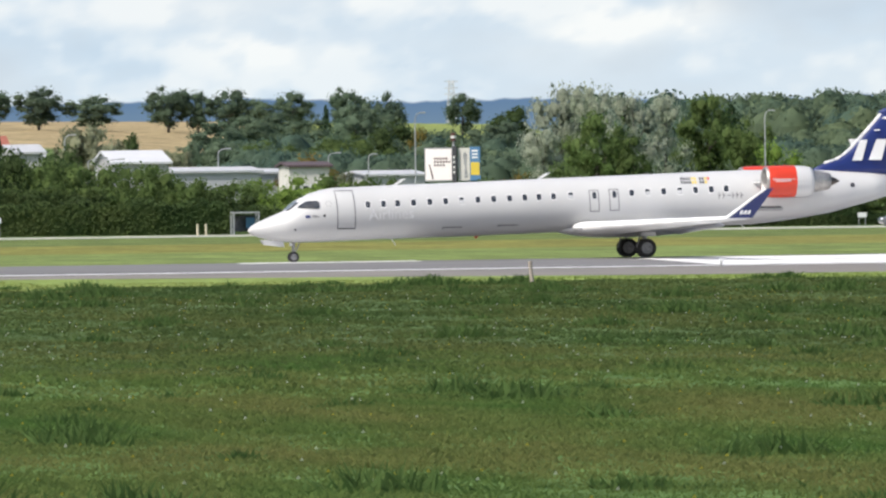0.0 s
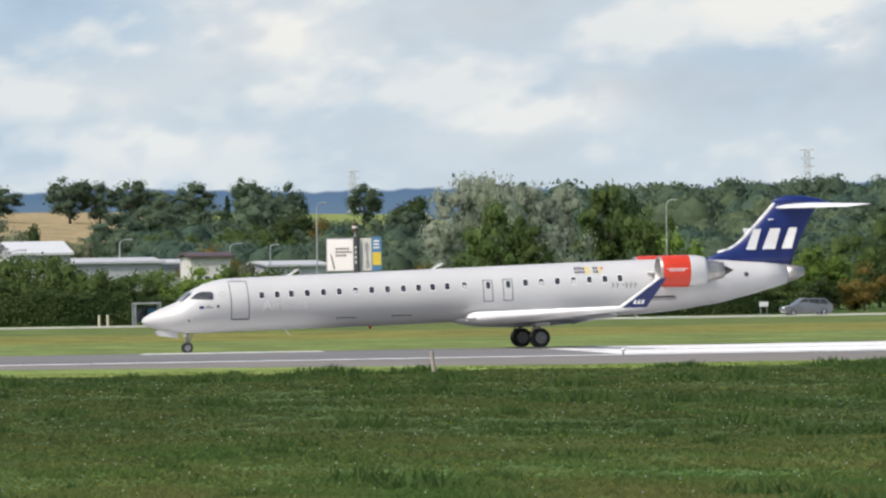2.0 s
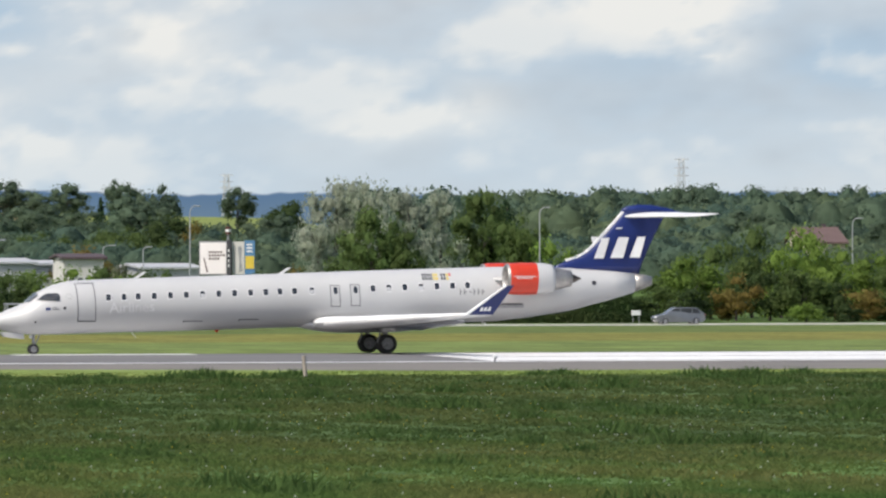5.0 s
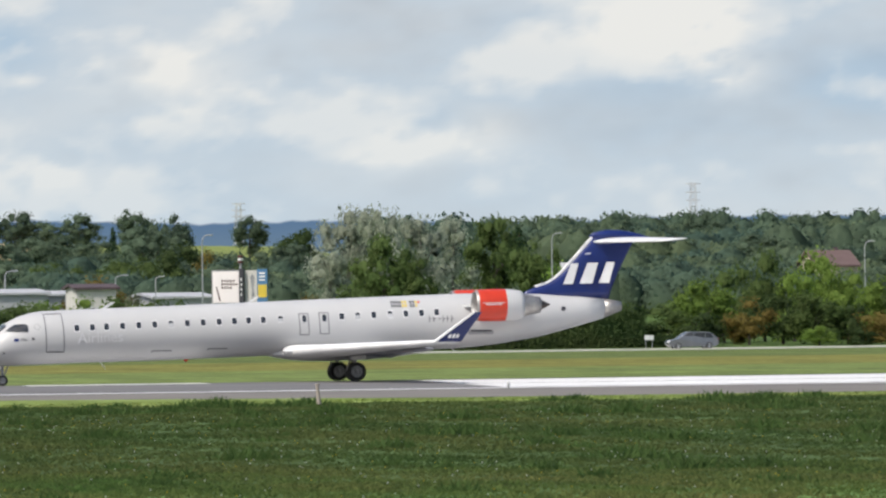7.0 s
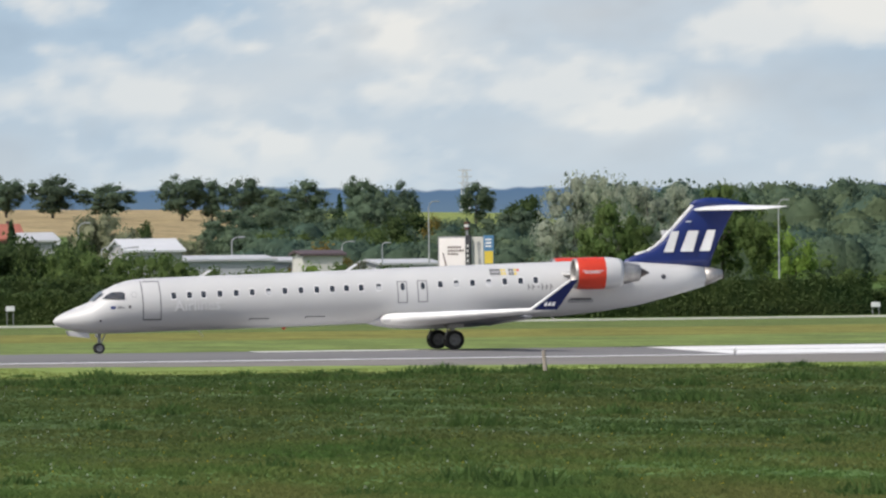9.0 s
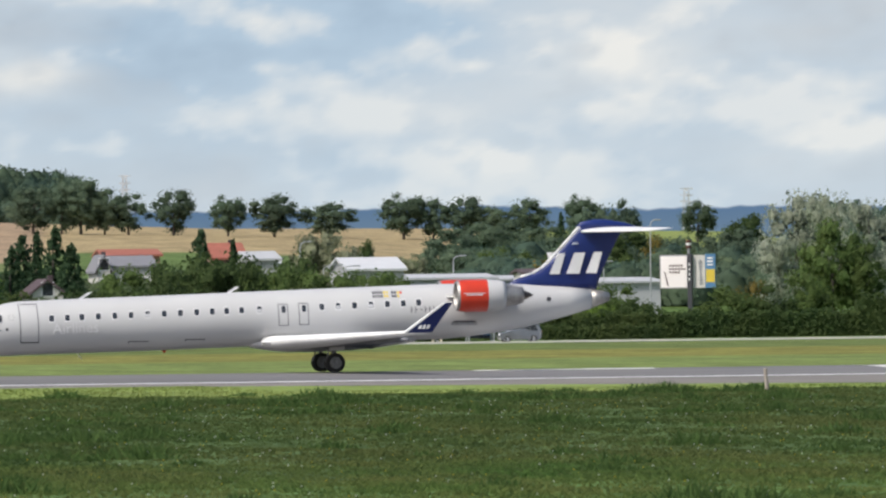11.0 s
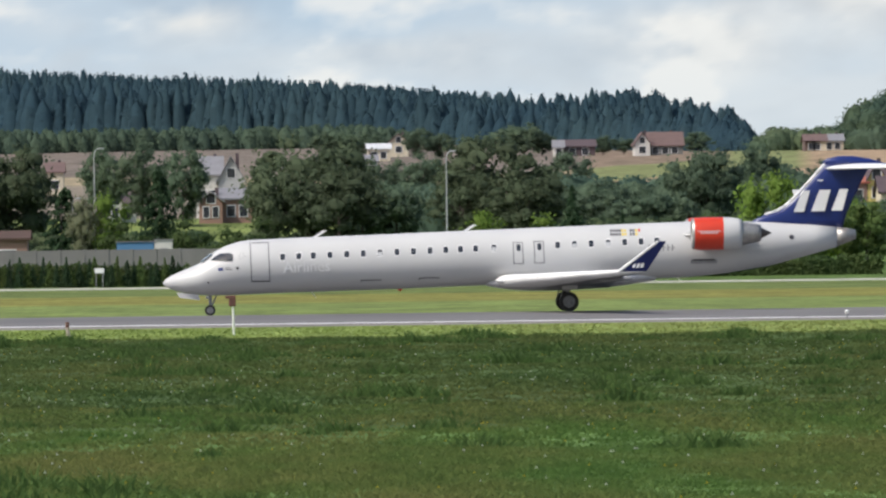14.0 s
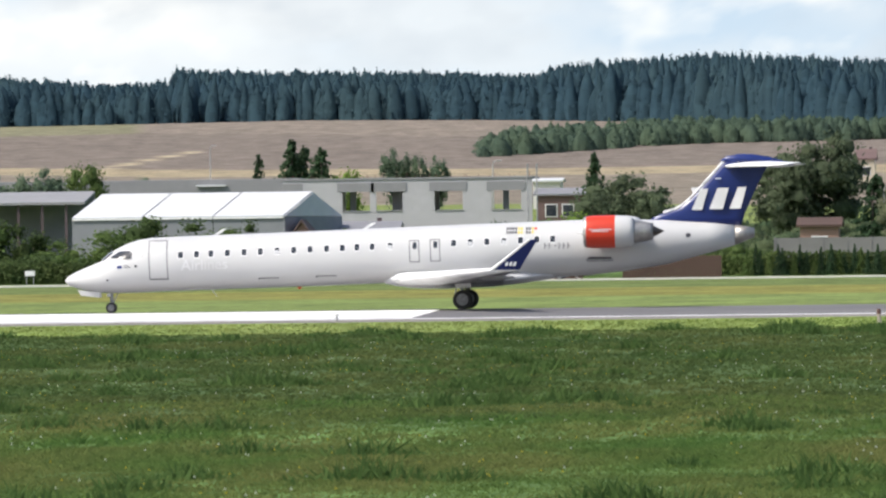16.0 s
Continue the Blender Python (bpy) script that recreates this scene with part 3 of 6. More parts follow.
    # markings
    for k, (w, h, mat) in enumerate(((0.10, 0.13, INK), (0.10, 0.13, INK), (0.10, 0.13, INK), (0.10, 0.13, INK), (0.10, 0.13, YELLOW), (0.10, 0.13, YELLOW),
                                     (0.10, 0.13, INK), (0.10, 0.13, INK), (0.10, 0.13, YELLOW), (0.10, 0.13, RED))):
        a = 19.38 + 0.138 * k + (0.12 if k > 5 else 0)
        for z in (3.80, 3.62):
            if k != 9 or z > 3.7:
                on_skin("marking", [(a, z), (a + w, z), (a + w, z + h), (a, z + h)], mat, hull, 0.005)
    for k in range(6):
        a = 21.22 + 0.215 * k + (0.05 if k > 1 else 0)
        if k == 2:
            on_skin("registration_bar", [(a, 2.99), (a + 0.13, 2.99), (a + 0.13, 3.04), (a, 3.04)], SEAM, hull, 0.005)
        else:
            on_skin("registration_bar", [(a, 2.86), (a + 0.045, 2.86), (a + 0.045, 3.17), (a, 3.17)], SEAM, hull, 0.005)
            on_skin("registration_bar", [(a + 0.05, 3.00), (a + 0.13, 3.00), (a + 0.13, 3.05), (a + 0.05, 3.05)], SEAM, hull, 0.005)
    on_skin("flag", [(0.42, 2.17), (0.66, 2.17), (0.66, 2.31), (0.42, 2.31)], BLUE, hull, 0.005)
    on_skin("name_bar", [(0.74, 2.20), (1.10, 2.20), (1.10, 2.25), (0.74, 2.25)], SEAM, hull, 0.005)
    on_skin("name_bar", [(0.74, 2.29), (0.98, 2.29), (0.98, 2.325), (0.74, 2.325)], SEAM, hull, 0.005)
    on_skin("static_port", rounded(1.28, 1.42, 2.21, 2.35, 0.06), INK, hull, 0.005)
    on_skin("static_port", rounded(-0.12, -0.02, 1.55, 1.65, 0.045), INK, hull, 0.005)
    for k in range(6):
        t = k * math.pi / 3
        a, z = 1.58 + 0.14 * math.cos(t), 2.86 + 0.13 * math.sin(t)
        on_skin("emblem_dot", [(a - 0.025, z - 0.025), (a + 0.025, z - 0.025), (a + 0.025, z + 0.025), (a - 0.025, z + 0.025)], STRUT, hull, 0.005)
    curve = bpy.data.curves.new("airlines_word", "FONT")
    curve.body, curve.size, curve.extrude = "Airlines", 0.74, 0.004
    curve.materials.append(PALE)
    word = new("lettering", curve)
    word.parent = hull
    word.matrix_basis = pose(3.56, -1.362, 2.04, 90, -1.7, 0)
    # aerials
    for a, z, h in ((5.2, 3.73, 0.36), (12.5, 3.95, 0.33)):
        bm = loft([[(a + dx - s * 0.22, dy, z - 0.04 + h * (1 - s)) for dx, dy in ((0.12, 0.012), (0.12, -0.012), (-0.1, -0.012), (-0.1, 0.012))] for s in (1, 0.5, 0)])
        for v in bm.verts:
            v.co.x = a + (v.co.x - a) * 1.0 + (v.co.z - z) * 0.9 + 0.1
        part("aerial", bm, MARK, hull)
    part("aerial", rod(bmesh.new(), (4.9, 0, 1.12), (5.15, 0, 0.78), 0.025, 0.015, 6), MARK, hull)
    bm = bmesh.new()
    bmesh.ops.create_uvsphere(bm, u_segments=10, v_segments=8, radius=0.09, matrix=Matrix.Translation((9.2, 0, 1.14)))
    part("beacon", bm, RED, hull, "red belly beacon")
    part("aerial", rod(bmesh.new(), (22.6, 0, 1.56), (22.9, 0, 1.36), 0.03, 0.015, 6), MARK, hull)
    # wings with flaps a little down, winglets
    for s in (-1, 1):
        rings = [aerofoil(13.85, 18.7, s * 0.9, 1.52, 0.25, drop=0.26, nose=0.3), aerofoil(14.02, 18.75, s * 1.35, 1.53, 0.25, drop=0.26, nose=0.3),
                 aerofoil(15.1, 18.95, s * 3.6, 1.61, 0.22, drop=0.22, nose=0.33), aerofoil(17.1, 19.65, s * 7.3, 1.76, 0.165, drop=0.08, nose=0.36), aerofoil(19.15, 20.6, s * 10.9, 1.91, 0.10, drop=0.03, nose=0.4)]
        wing = part("wing", loft(rings), MARK, plane, "white swept wing with drooped flaps", smooth=True)
        # added sheet just below the wing, its dark grey painting the underside's shade
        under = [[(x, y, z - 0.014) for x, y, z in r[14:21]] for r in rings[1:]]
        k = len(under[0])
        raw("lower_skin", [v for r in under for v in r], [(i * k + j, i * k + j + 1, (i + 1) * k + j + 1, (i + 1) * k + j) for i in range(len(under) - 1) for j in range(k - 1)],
            WING_SHADE, wing, "underside of the wing with shade put into its grey", smooth=True)
        bm = loft([aerofoil(17.75, 19.25, s * 1.5, 1.33, 0.07, drop=0.22, n=10), aerofoil(18.0, 19.4, s * 3.6, 1.50, 0.06, drop=0.18, n=10), aerofoil(18.75, 19.8, s * 6.8, 1.74, 0.03, drop=0.05, n=10)])
        part("flap", bm, WING_SHADE, wing, smooth=True)
        for y, a in ((2.9, 18.6), (5.2, 19.1), (7.3, 19.6)):
            bm = bmesh.new()
            bmesh.ops.create_uvsphere(bm, u_segments=12, v_segments=8, radius=1, matrix=Matrix.Translation((a - 0.3, s * y, 1.34 + 0.03 * y)) @ Matrix.Diagonal((0.85, 0.10, 0.13, 1)))
            part("flap_track", bm, WING_SHADE, wing, smooth=True)
        lower, upper = (19.30, 20.62, s * 11.0, 1.92), (21.17, 21.53, s * 11.6, 3.33)
        rings = []
        for k in range(5):
            t = k / 4
            le, te, y, z = (p + (q - p) * t for p, q in zip(lower, upper))
            rings.append([(x, y + dy, z) for x, dy in ((le, 0), (le + 0.25 * (te - le), 0.045), (le + 0.65 * (te - le), 0.03), (te, 0),
                                                                          (le + 0.65 * (te - le), -0.03), (le + 0.25 * (te - le), -0.045))])
        tip = part("winglet", loft(rings), BLUE, wing, "dark blue winglet with a white leading edge")
        bm = bmesh.new()
        rod(bm, (lower[0] - 0.03, lower[2], lower[3] - 0.02), (upper[0] - 0.02, upper[2], upper[3]), 0.075, 0.05, 8)
        part("leading_edge", bm, MARK, tip)
        for k in range(3):
            a = 19.93 + 0.19 * k
            z, y = 2.1, s * (11.0 + 0.09) - 0.06
            bm = loft([[(a, yy, z), (a + 0.13, yy, z), (a + 0.20, yy, z + 0.2), (a + 0.07, yy, z + 0.2)] for yy in (y - 0.05, y + 0.1)])
            part("emblem_bar", bm, MARK, tip)
        bm = bmesh.new()
        bmesh.ops.create_uvsphere(bm, u_segments=16, v_segments=10, radius=1, matrix=Matrix.Translation((14.2, s * 1.5, 1.52)) @ Matrix.Diagonal((0.45, 0.25, 0.12, 1)))
        part("landing_light", bm, MARK, wing, smooth=True)
    # engines
    for s in (-1, 1):
        cy, cz = s * 2.62, 3.66
        eng = new("engine")
        eng.parent = plane
        eng.location = (0, cy, cz)

        def turned(name, prof, mat, label="", n=40):
            prof = [(float(np.interp(a, (23.02, 23.16, 24.42, 25.42, 26.38, 27.0), (23.22, 23.36, 24.75, 25.65, 26.57, 27.08))), r) for a, r in prof]
            rings = [[(a, r * math.sin(2 * math.pi * i / n), r * math.cos(2 * math.pi * i / n)) for i in range(n)] for a, r in prof]
            return part(name, loft(rings, False), mat, eng, label, smooth=True)
        turned("intake_lip", ((23.5, 0.58), (23.14, 0.60), (23.04, 0.65), (23.02, 0.69), (23.06, 0.73), (23.16, 0.755)), METAL, "polished metal intake lip")
        turned("front_cowl", ((23.16, 0.755), (23.4, 0.785), (23.8, 0.795), (24.42, 0.79)), RED, "red-orange engine cowl")
        turned("rear_cowl", ((24.42, 0.79), (24.9, 0.765), (25.2, 0.72), (25.42, 0.665), (25.40, 0.60)), WHITE, "white rear engine cowl")
        turned("nozzle", ((25.2, 0.58), (25.6, 0.545), (26.2, 0.43), (26.38, 0.39), (26.36, 0.35), (25.8, 0.38)), METAL, "bare metal exhaust nozzle")
        turned("plug", ((26.0, 0.30), (26.38, 0.27), (26.7, 0.15), (27.0, 0.02), (27.01, 0.001)), HOT, "dark exhaust cone")
        turned("fan_disc", ((23.62, 0.58), (23.60, 0.20), (23.42, 0.12), (23.30, 0.01)), HOT)
        bm = bmesh.new()
        box(bm, 23.5, 24.6, -0.802, -0.782, 0.10, 0.13)
        for k in range(9):
            box(bm, 23.65 + 0.09 * k, 23.705 + 0.09 * k, -0.803, -0.78, 0.0, 0.07)
        part("name_bar", bm, MARK, eng, "small white lettering bars")
        bm = loft([[(23.4, -s * 0.6, 0.0), (25.9, -s * 0.6, 0.0), (25.9, -s * 0.6, 0.14), (23.4, -s * 0.6, 0.14)],
                   [(22.9, -s * 1.75, -0.15), (26.3, -s * 1.75, -0.15), (26.3, -s * 1.75, 0.05), (22.9, -s * 1.75, 0.05)]])
        part("pylon", bm, WHITE, eng)
        part("probe", rod(bmesh.new(), (22.86, s * -0.78, -0.05), (23.28, s * -0.74, -0.05), 0.03, 0.04, 6), MARK, eng)
    # fin with its dorsal strake, bullet and tailplane
    rings = []
    for z, le, te, w in ((3.85, 26.2, 30.70, 0.20), (4.30, 26.4, 30.84, 0.20), (4.52, 26.9, 30.92, 0.19), (4.70, 27.55, 31.0, 0.185), (5.2, 28.25, 31.22, 0.175), (5.9, 28.92, 31.56, 0.16),
                         (6.5, 29.48, 31.88, 0.15), (7.0, 29.92, 32.15, 0.15), (7.18, 30.1, 32.2, 0.14)):
        rings.append([(p[0], p[2] - z, z) for p in aerofoil(le, te, 0, z, w, n=18)])
    fin = part("fin", loft(rings), BLUE, plane, "dark blue fin with a large white emblem", smooth=True)
    bm = bmesh.new()
    chain = ((26.95, 4.55), (27.52, 4.71), (27.9, 4.92), (28.23, 5.2), (28.90, 5.9), (29.46, 6.5), (29.90, 7.0), (30.1, 7.17))
    for (x0, z0), (x1, z1) in zip(chain, chain[1:]):
        rod(bm, (x0, 0, z0), (x1, 0, z1), 0.075, 0.075, 10)
    part("leading_edge", bm, MARK, fin, "bright white fin leading edge", smooth=True)
    rings = []
    for a, c, h, w in ((29.75, 7.03, 0.02, 0.02), (30.0, 7.08, 0.16, 0.15), (30.6, 7.10, 0.25, 0.22), (31.3, 7.05, 0.29, 0.24), (32.1, 6.98, 0.22, 0.19), (32.9, 6.86, 0.10, 0.09), (33.3, 6.80, 0.02, 0.02)):
        rings.append([(a, w * math.sin(2 * math.pi * i / 20), c + h * math.cos(2 * math.pi * i / 20)) for i in range(20)])
    part("bullet_fairing", loft(rings), BLUE, fin, smooth=True)
    for s in (-1, 1):
        def tail(le, te, y, z, th):
            tilt = math.tan(radians(5.5))
            return [(x, yy, zz + (x - (le + te) / 2) * tilt) for x, yy, zz in aerofoil(le, te, y, z, th, n=14)]
        bm = loft([tail(29.9, 32.25, s * 0.1, 6.86, 0.115), tail(30.05, 32.35, s * 0.4, 6.86, 0.11), tail(32.25, 33.7, s * 4.1, 6.80, 0.05), tail(32.7, 33.78, s * 4.27, 6.80, 0.03)])
        part("tailplane", bm, MARK, plane, "white horizontal tailplane", smooth=True)
    # emblem on the fin: three leaning white shapes
    for side in (-1, 1):
        for a0, w in ((28.34, 0.50), (29.18, 0.66), (30.16, 0.54)):
            pts = ((a0, 4.66 + 0.02 * (a0 - 28)), (a0 + w, 4.66 + 0.02 * (a0 - 28)), (a0 + w + 0.30, 5.68 + 0.03 * (a0 - 28)), (a0 + 0.42, 5.68 + 0.03 * (a0 - 28)))
            bm = bmesh.new()
            f = bm.faces.new([bm.verts.new((x, side * 0.235, z)) for x, z in (pts if side < 0 else [(59.3 - x, z) for x, z in pts])])
            made = bmesh.ops.extrude_face_region(bm, geom=[f])["geom"]
            for v in made:
                if isinstance(v, bmesh.types.BMVert):
                    v.co.y += side * 0.012
            part("emblem_shape", bm, MARK, fin)
    bm = bmesh.new()
    box(bm, 29.5, 29.78, -0.26, -0.2, 6.14, 6.20, 0.01)
    part("fin_light", bm, MARK, fin)
    # undercarriage
    nose = new("nose_gear")
    nose.parent = plane
    bm = bmesh.new()
    rod(bm, (0, 0, 0.24), (0.02, 0, 1.1), 0.07, 0.09)
    rod(bm, (0, -0.26, 0.24), (0, 0.26, 0.24), 0.045)
    rod(bm, (0.10, 0, 0.5), (0.38, 0, 1.1), 0.035)
    rod(bm, (0.02, 0, 0.45), (0.16, 0, 0.34), 0.03)
    part("leg", bm, STRUT, nose)
    lamp = bmesh.new()
    bmesh.ops.create_uvsphere(lamp, u_segments=10, v_segments=8, radius=0.09, matrix=Matrix.Translation((-0.12, -0.05, 0.88)))
    part("taxi_light", lamp, MARK, nose)
    for s in (-1, 1):
        bm = loft([[(x, s * 0.36 + dy, z) for x, z in ((-1.62, 1.14), (-0.55, 1.02), (-0.50, 0.76), (-1.45, 0.88))] for dy in (-0.015, 0.015)])
        part("gear_door", bm, WHITE, nose)
    wheels = [(wheel("nose_wheel", 0, s * 0.17, 0.26, 0.26, 0.17, nose), 0.26) for s in (-1, 1)]
    for s in (-1, 1):
        main = new("main_gear")
        main.parent = plane
        bm = bmesh.new()
        rod(bm, (17.3, s * 2.1, 0.46), (17.25, s * 2.05, 1.45), 0.10, 0.12)
        rod(bm, (17.3, s * 1.7, 0.46), (17.3, s * 2.5, 0.46), 0.07)
        rod(bm, (17.3, s * 2.0, 0.9), (16.9, s * 1.2, 1.3), 0.05)
        rod(bm, (16.86, s * 2.1, 0.50), (17.05, s * 2.1, 1.2), 0.04)
        part("leg", bm, STRUT, main)
        bm = loft([[(x, s * 2.62 + dy, z) for x, z in ((16.95, 1.48), (17.75, 1.50), (17.7, 1.05), (17.0, 1.05))] for dy in (-0.015, 0.015)])
        part("gear_door", bm, GREY_BELLY, main)
        for y in (1.82, 2.36):
            wheels.append((wheel("main_wheel", 17.3, s * y, 0.47, 0.47, 0.30, main), 0.47))
    return plane, wheels


PLANE, WHEELS = airliner()


# ---- trees ----
def leaf(name, a, b, c):
    m = material(name, a, b, scale=0.9, rough=0.8, island=0.2, random_ob=0.18, c=c, coarse=0.25, spec=0.2)
    return thin(m)


LEAF = {"broad": leaf("broad_leaves", (0.109, 0.171, 0.049), (0.075, 0.131, 0.041), (0.138, 0.181, 0.055)),
        # paler and bluer than near leaves: haze mixed into the colour
        "hazy": leaf("haze_tinted_broad_leaves", (0.112, 0.167, 0.101), (0.079, 0.131, 0.095), (0.14, 0.178, 0.108)),
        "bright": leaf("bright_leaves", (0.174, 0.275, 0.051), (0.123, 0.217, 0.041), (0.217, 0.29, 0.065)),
        "pale": leaf("grey_willow_leaves", (0.239, 0.261, 0.152), (0.167, 0.196, 0.109), (0.29, 0.297, 0.203)),
        "silver": leaf("silver_poplar_leaves", (0.246, 0.29, 0.189), (0.123, 0.167, 0.087), (0.58, 0.609, 0.522)),
        "conifer": leaf("spruce_needles", (0.041, 0.084, 0.038), (0.029, 0.061, 0.032), (0.058, 0.096, 0.043)),
        "dark": leaf("dark_leaves", (0.064, 0.104, 0.034), (0.044, 0.078, 0.028), (0.088, 0.122, 0.04)),
        "dull": leaf("grey_green_leaves", (0.100, 0.134, 0.074), (0.074, 0.106, 0.062), (0.118, 0.146, 0.080)),
        "rust": leaf("yellowing_leaves", (0.246, 0.189, 0.051), (0.16, 0.167, 0.043), (0.217, 0.145, 0.043))}
BARK = material("bark", (0.10, 0.085, 0.07), (0.06, 0.05, 0.042), scale=5, rough=0.95, stretch=(1, 1, 0.3))
# the blue of distant haze is put into the needle colour
FOREST = thin(material("haze_blue_spruce_wood", (0.046, 0.09, 0.118), (0.036, 0.074, 0.102), scale=0.5, rough=0.9, island=0.15, spec=0.1, c=(0.056, 0.1, 0.116), coarse=0.02))
# lightened, bluish greens carry the haze over these woods
GROVE = thin(material("haze_tinted_mixed_wood", (0.101, 0.161, 0.117), (0.074, 0.126, 0.106), scale=0.1, rough=0.9, island=0.2, spec=0.1, c=(0.147, 0.194, 0.11), coarse=0.03))
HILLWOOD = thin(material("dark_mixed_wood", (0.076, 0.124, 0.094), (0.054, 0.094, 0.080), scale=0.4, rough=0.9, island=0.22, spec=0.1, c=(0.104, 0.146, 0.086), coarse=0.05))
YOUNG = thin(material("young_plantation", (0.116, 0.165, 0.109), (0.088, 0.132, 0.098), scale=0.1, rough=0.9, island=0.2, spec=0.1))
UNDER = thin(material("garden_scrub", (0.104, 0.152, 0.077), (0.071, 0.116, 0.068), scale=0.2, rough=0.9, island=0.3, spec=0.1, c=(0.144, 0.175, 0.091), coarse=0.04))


def leaf_cloud(centres, normals, size, rng, jitter=0.45):
    """Small bent leaf clumps, one quad each, facing roughly along the given normals."""
    k = len(centres)
    n = normals * 0.9 + rng.normal(0, jitter, (k, 3))
    n /= np.linalg.norm(n, axis=1, keepdims=True) + 1e-9
    u = np.cross(n, rng.normal(0, 1, (k, 3)))
    u /= np.linalg.norm(u, axis=1, keepdims=True) + 1e-9
    w = np.cross(n, u)
    s = size * rng.uniform(0.5, 1.35, (k, 1))
    v = np.empty((k, 4, 3))
    v[:, 0], v[:, 1] = centres - u * s, centres - w * s * 0.6
    v[:, 2], v[:, 3] = centres + u * s + n * s * 0.35, centres + w * s * 0.75
    return v.reshape(-1, 3), np.repeat(n, 4, axis=0)


def quads(name, v, mat, soft=None):
    """A mesh of loose quads; soft: a normal for each vertex, so that the foliage shades as a mass."""
    me = bpy.data.meshes.new(name)
    k = len(v)
    me.vertices.add(k)
    me.vertices.foreach_set("co", v.ravel())
    me.loops.add(k)
    me.loops.foreach_set("vertex_index", np.arange(k))
    me.polygons.add(k // 4)
    me.polygons.foreach_set("loop_start", np.arange(0, k, 4))
    me.update()
    me.materials.append(mat)
    if soft is not None:
        me.polygons.foreach_set("use_smooth", [True] * (k // 4))
        me.normals_split_custom_set_from_vertices((soft / (np.linalg.norm(soft, axis=1, keepdims=True) + 1e-9)).tolist())
    return me


def lump(x, y, z, r, rng, sides=6, tiers=4):
    """A knobbly closed ball of quads and its normals: the dense inside of a clump of leaves."""
    t = np.linspace(0, 2 * math.pi, sides + 1)[:-1]
    f = np.linspace(0.12, math.pi - 0.12, tiers + 1)
    rr = r * rng.uniform(0.82, 1.1, (tiers + 1, sides))
    d = np.stack((np.sin(f)[:, None] * np.cos(t), np.sin(f)[:, None] * np.sin(t), np.cos(f)[:, None] * np.ones(sides)), 2)
    p = np.array((x, y, z)) + d * rr[..., None] * np.array((1, 1, 0.85))
    nxt = np.roll(np.arange(sides), -1)
    order = [(q[:-1], q[1:], q[1:][:, nxt], q[:-1][:, nxt]) for q in (p, d)]
    return [np.stack(o, 2).reshape(-1, 3) for o in order]


def crown_shape(kind, seed):
    """A crown in a unit frame: height 1, width 1. Returns leaf centres and normals, and the clumps inside."""
    rng = np.random.default_rng(seed)
    pts, nor = [], []
    if kind == "conifer":
        tiers = 18
        for i in range(tiers):
            z = 0.07 + 0.92 * (i / tiers)
            r = 0.47 * (1 - i / tiers) ** 0.85 * rng.uniform(0.75, 1.15) + 0.015
            arms = max(6, int(17 * (1 - i / tiers)))
            for k in range(arms):
                t = rng.uniform(0, 2 * math.pi)
                ln = r * rng.uniform(0.6, 1.15)
                m = int(7 + 18 * ln)
                s = rng.uniform(0.12, 1, m)
                droop = 0.16 * ln * (1.2 * s - 1.5 * s * s) - 0.03 * s
                p = np.stack((np.cos(t) * s * ln, np.sin(t) * s * ln, z + droop), 1) + rng.normal(0, 0.012, (m, 3))
                pts.append(p)
                nor.append(np.tile((np.cos(t) * 0.5, np.sin(t) * 0.5, 0.8), (m, 1)))
        return fitted(np.concatenate(pts)) + (np.concatenate(nor), [])
    blobs = []
    if kind == "shrub":
        for i in range(20):
            t, q = rng.uniform(0, 2 * math.pi), math.sqrt(rng.uniform(0, 1)) * 0.36
            blobs.append((q * math.cos(t), q * math.sin(t), rng.uniform(0.12, 0.86 - 0.75 * q), rng.uniform(0.10, 0.18)))
        per = 105
    elif kind == "poplar":
        for i in range(30):
            z = rng.uniform(0.12, 0.93)
            q = rng.uniform(0, 0.36) * math.sqrt(max(0.1, 1 - ((z - 0.5) / 0.55) ** 2))
            t = rng.uniform(0, 2 * math.pi)
            blobs.append((q * math.cos(t), q * math.sin(t), z, rng.uniform(0.075, 0.14)))
        per = 120
    else:
        for i in range(56):
            g = rng.normal(0, 1, 3)
            g *= rng.random() ** 0.33 / np.linalg.norm(g)
            low = 0.8 if g[2] < -0.3 else 1.0
            blobs.append((0.36 * low * g[0], 0.36 * low * g[1], 0.5 + 0.40 * g[2], rng.uniform(0.06, 0.14)))
        per = 62
    for x, y, z, r in blobs:
        d = rng.normal(0, 1, (per, 3))
        d /= np.linalg.norm(d, axis=1, keepdims=True)
        rr = r * rng.uniform(0.5, 1.35, (per, 1))
        p = np.array((x, y, z)) + d * rr * np.array((1, 1, 0.85))
        keep = p[:, 2] > 0.01
        pts.append(p[keep])
        nor.append((d + np.array((0, 0, 0.25)))[keep])
    return fitted(np.concatenate(pts)) + (np.concatenate(nor), blobs)


def fitted(p):
    """Stretched to fill the unit frame; with the stretch that did it."""
    grow, shift = np.ones(3), np.zeros(3)
    grow[2] = 1 / np.percentile(p[:, 2], 99.7)
    for k in (0, 1):
        lo, hi = np.percentile(p[:, k], (1, 99))
        grow[k], shift[k] = 1 / (hi - lo), -(lo + hi) / 2
    return (p + shift) * grow, (grow, shift)


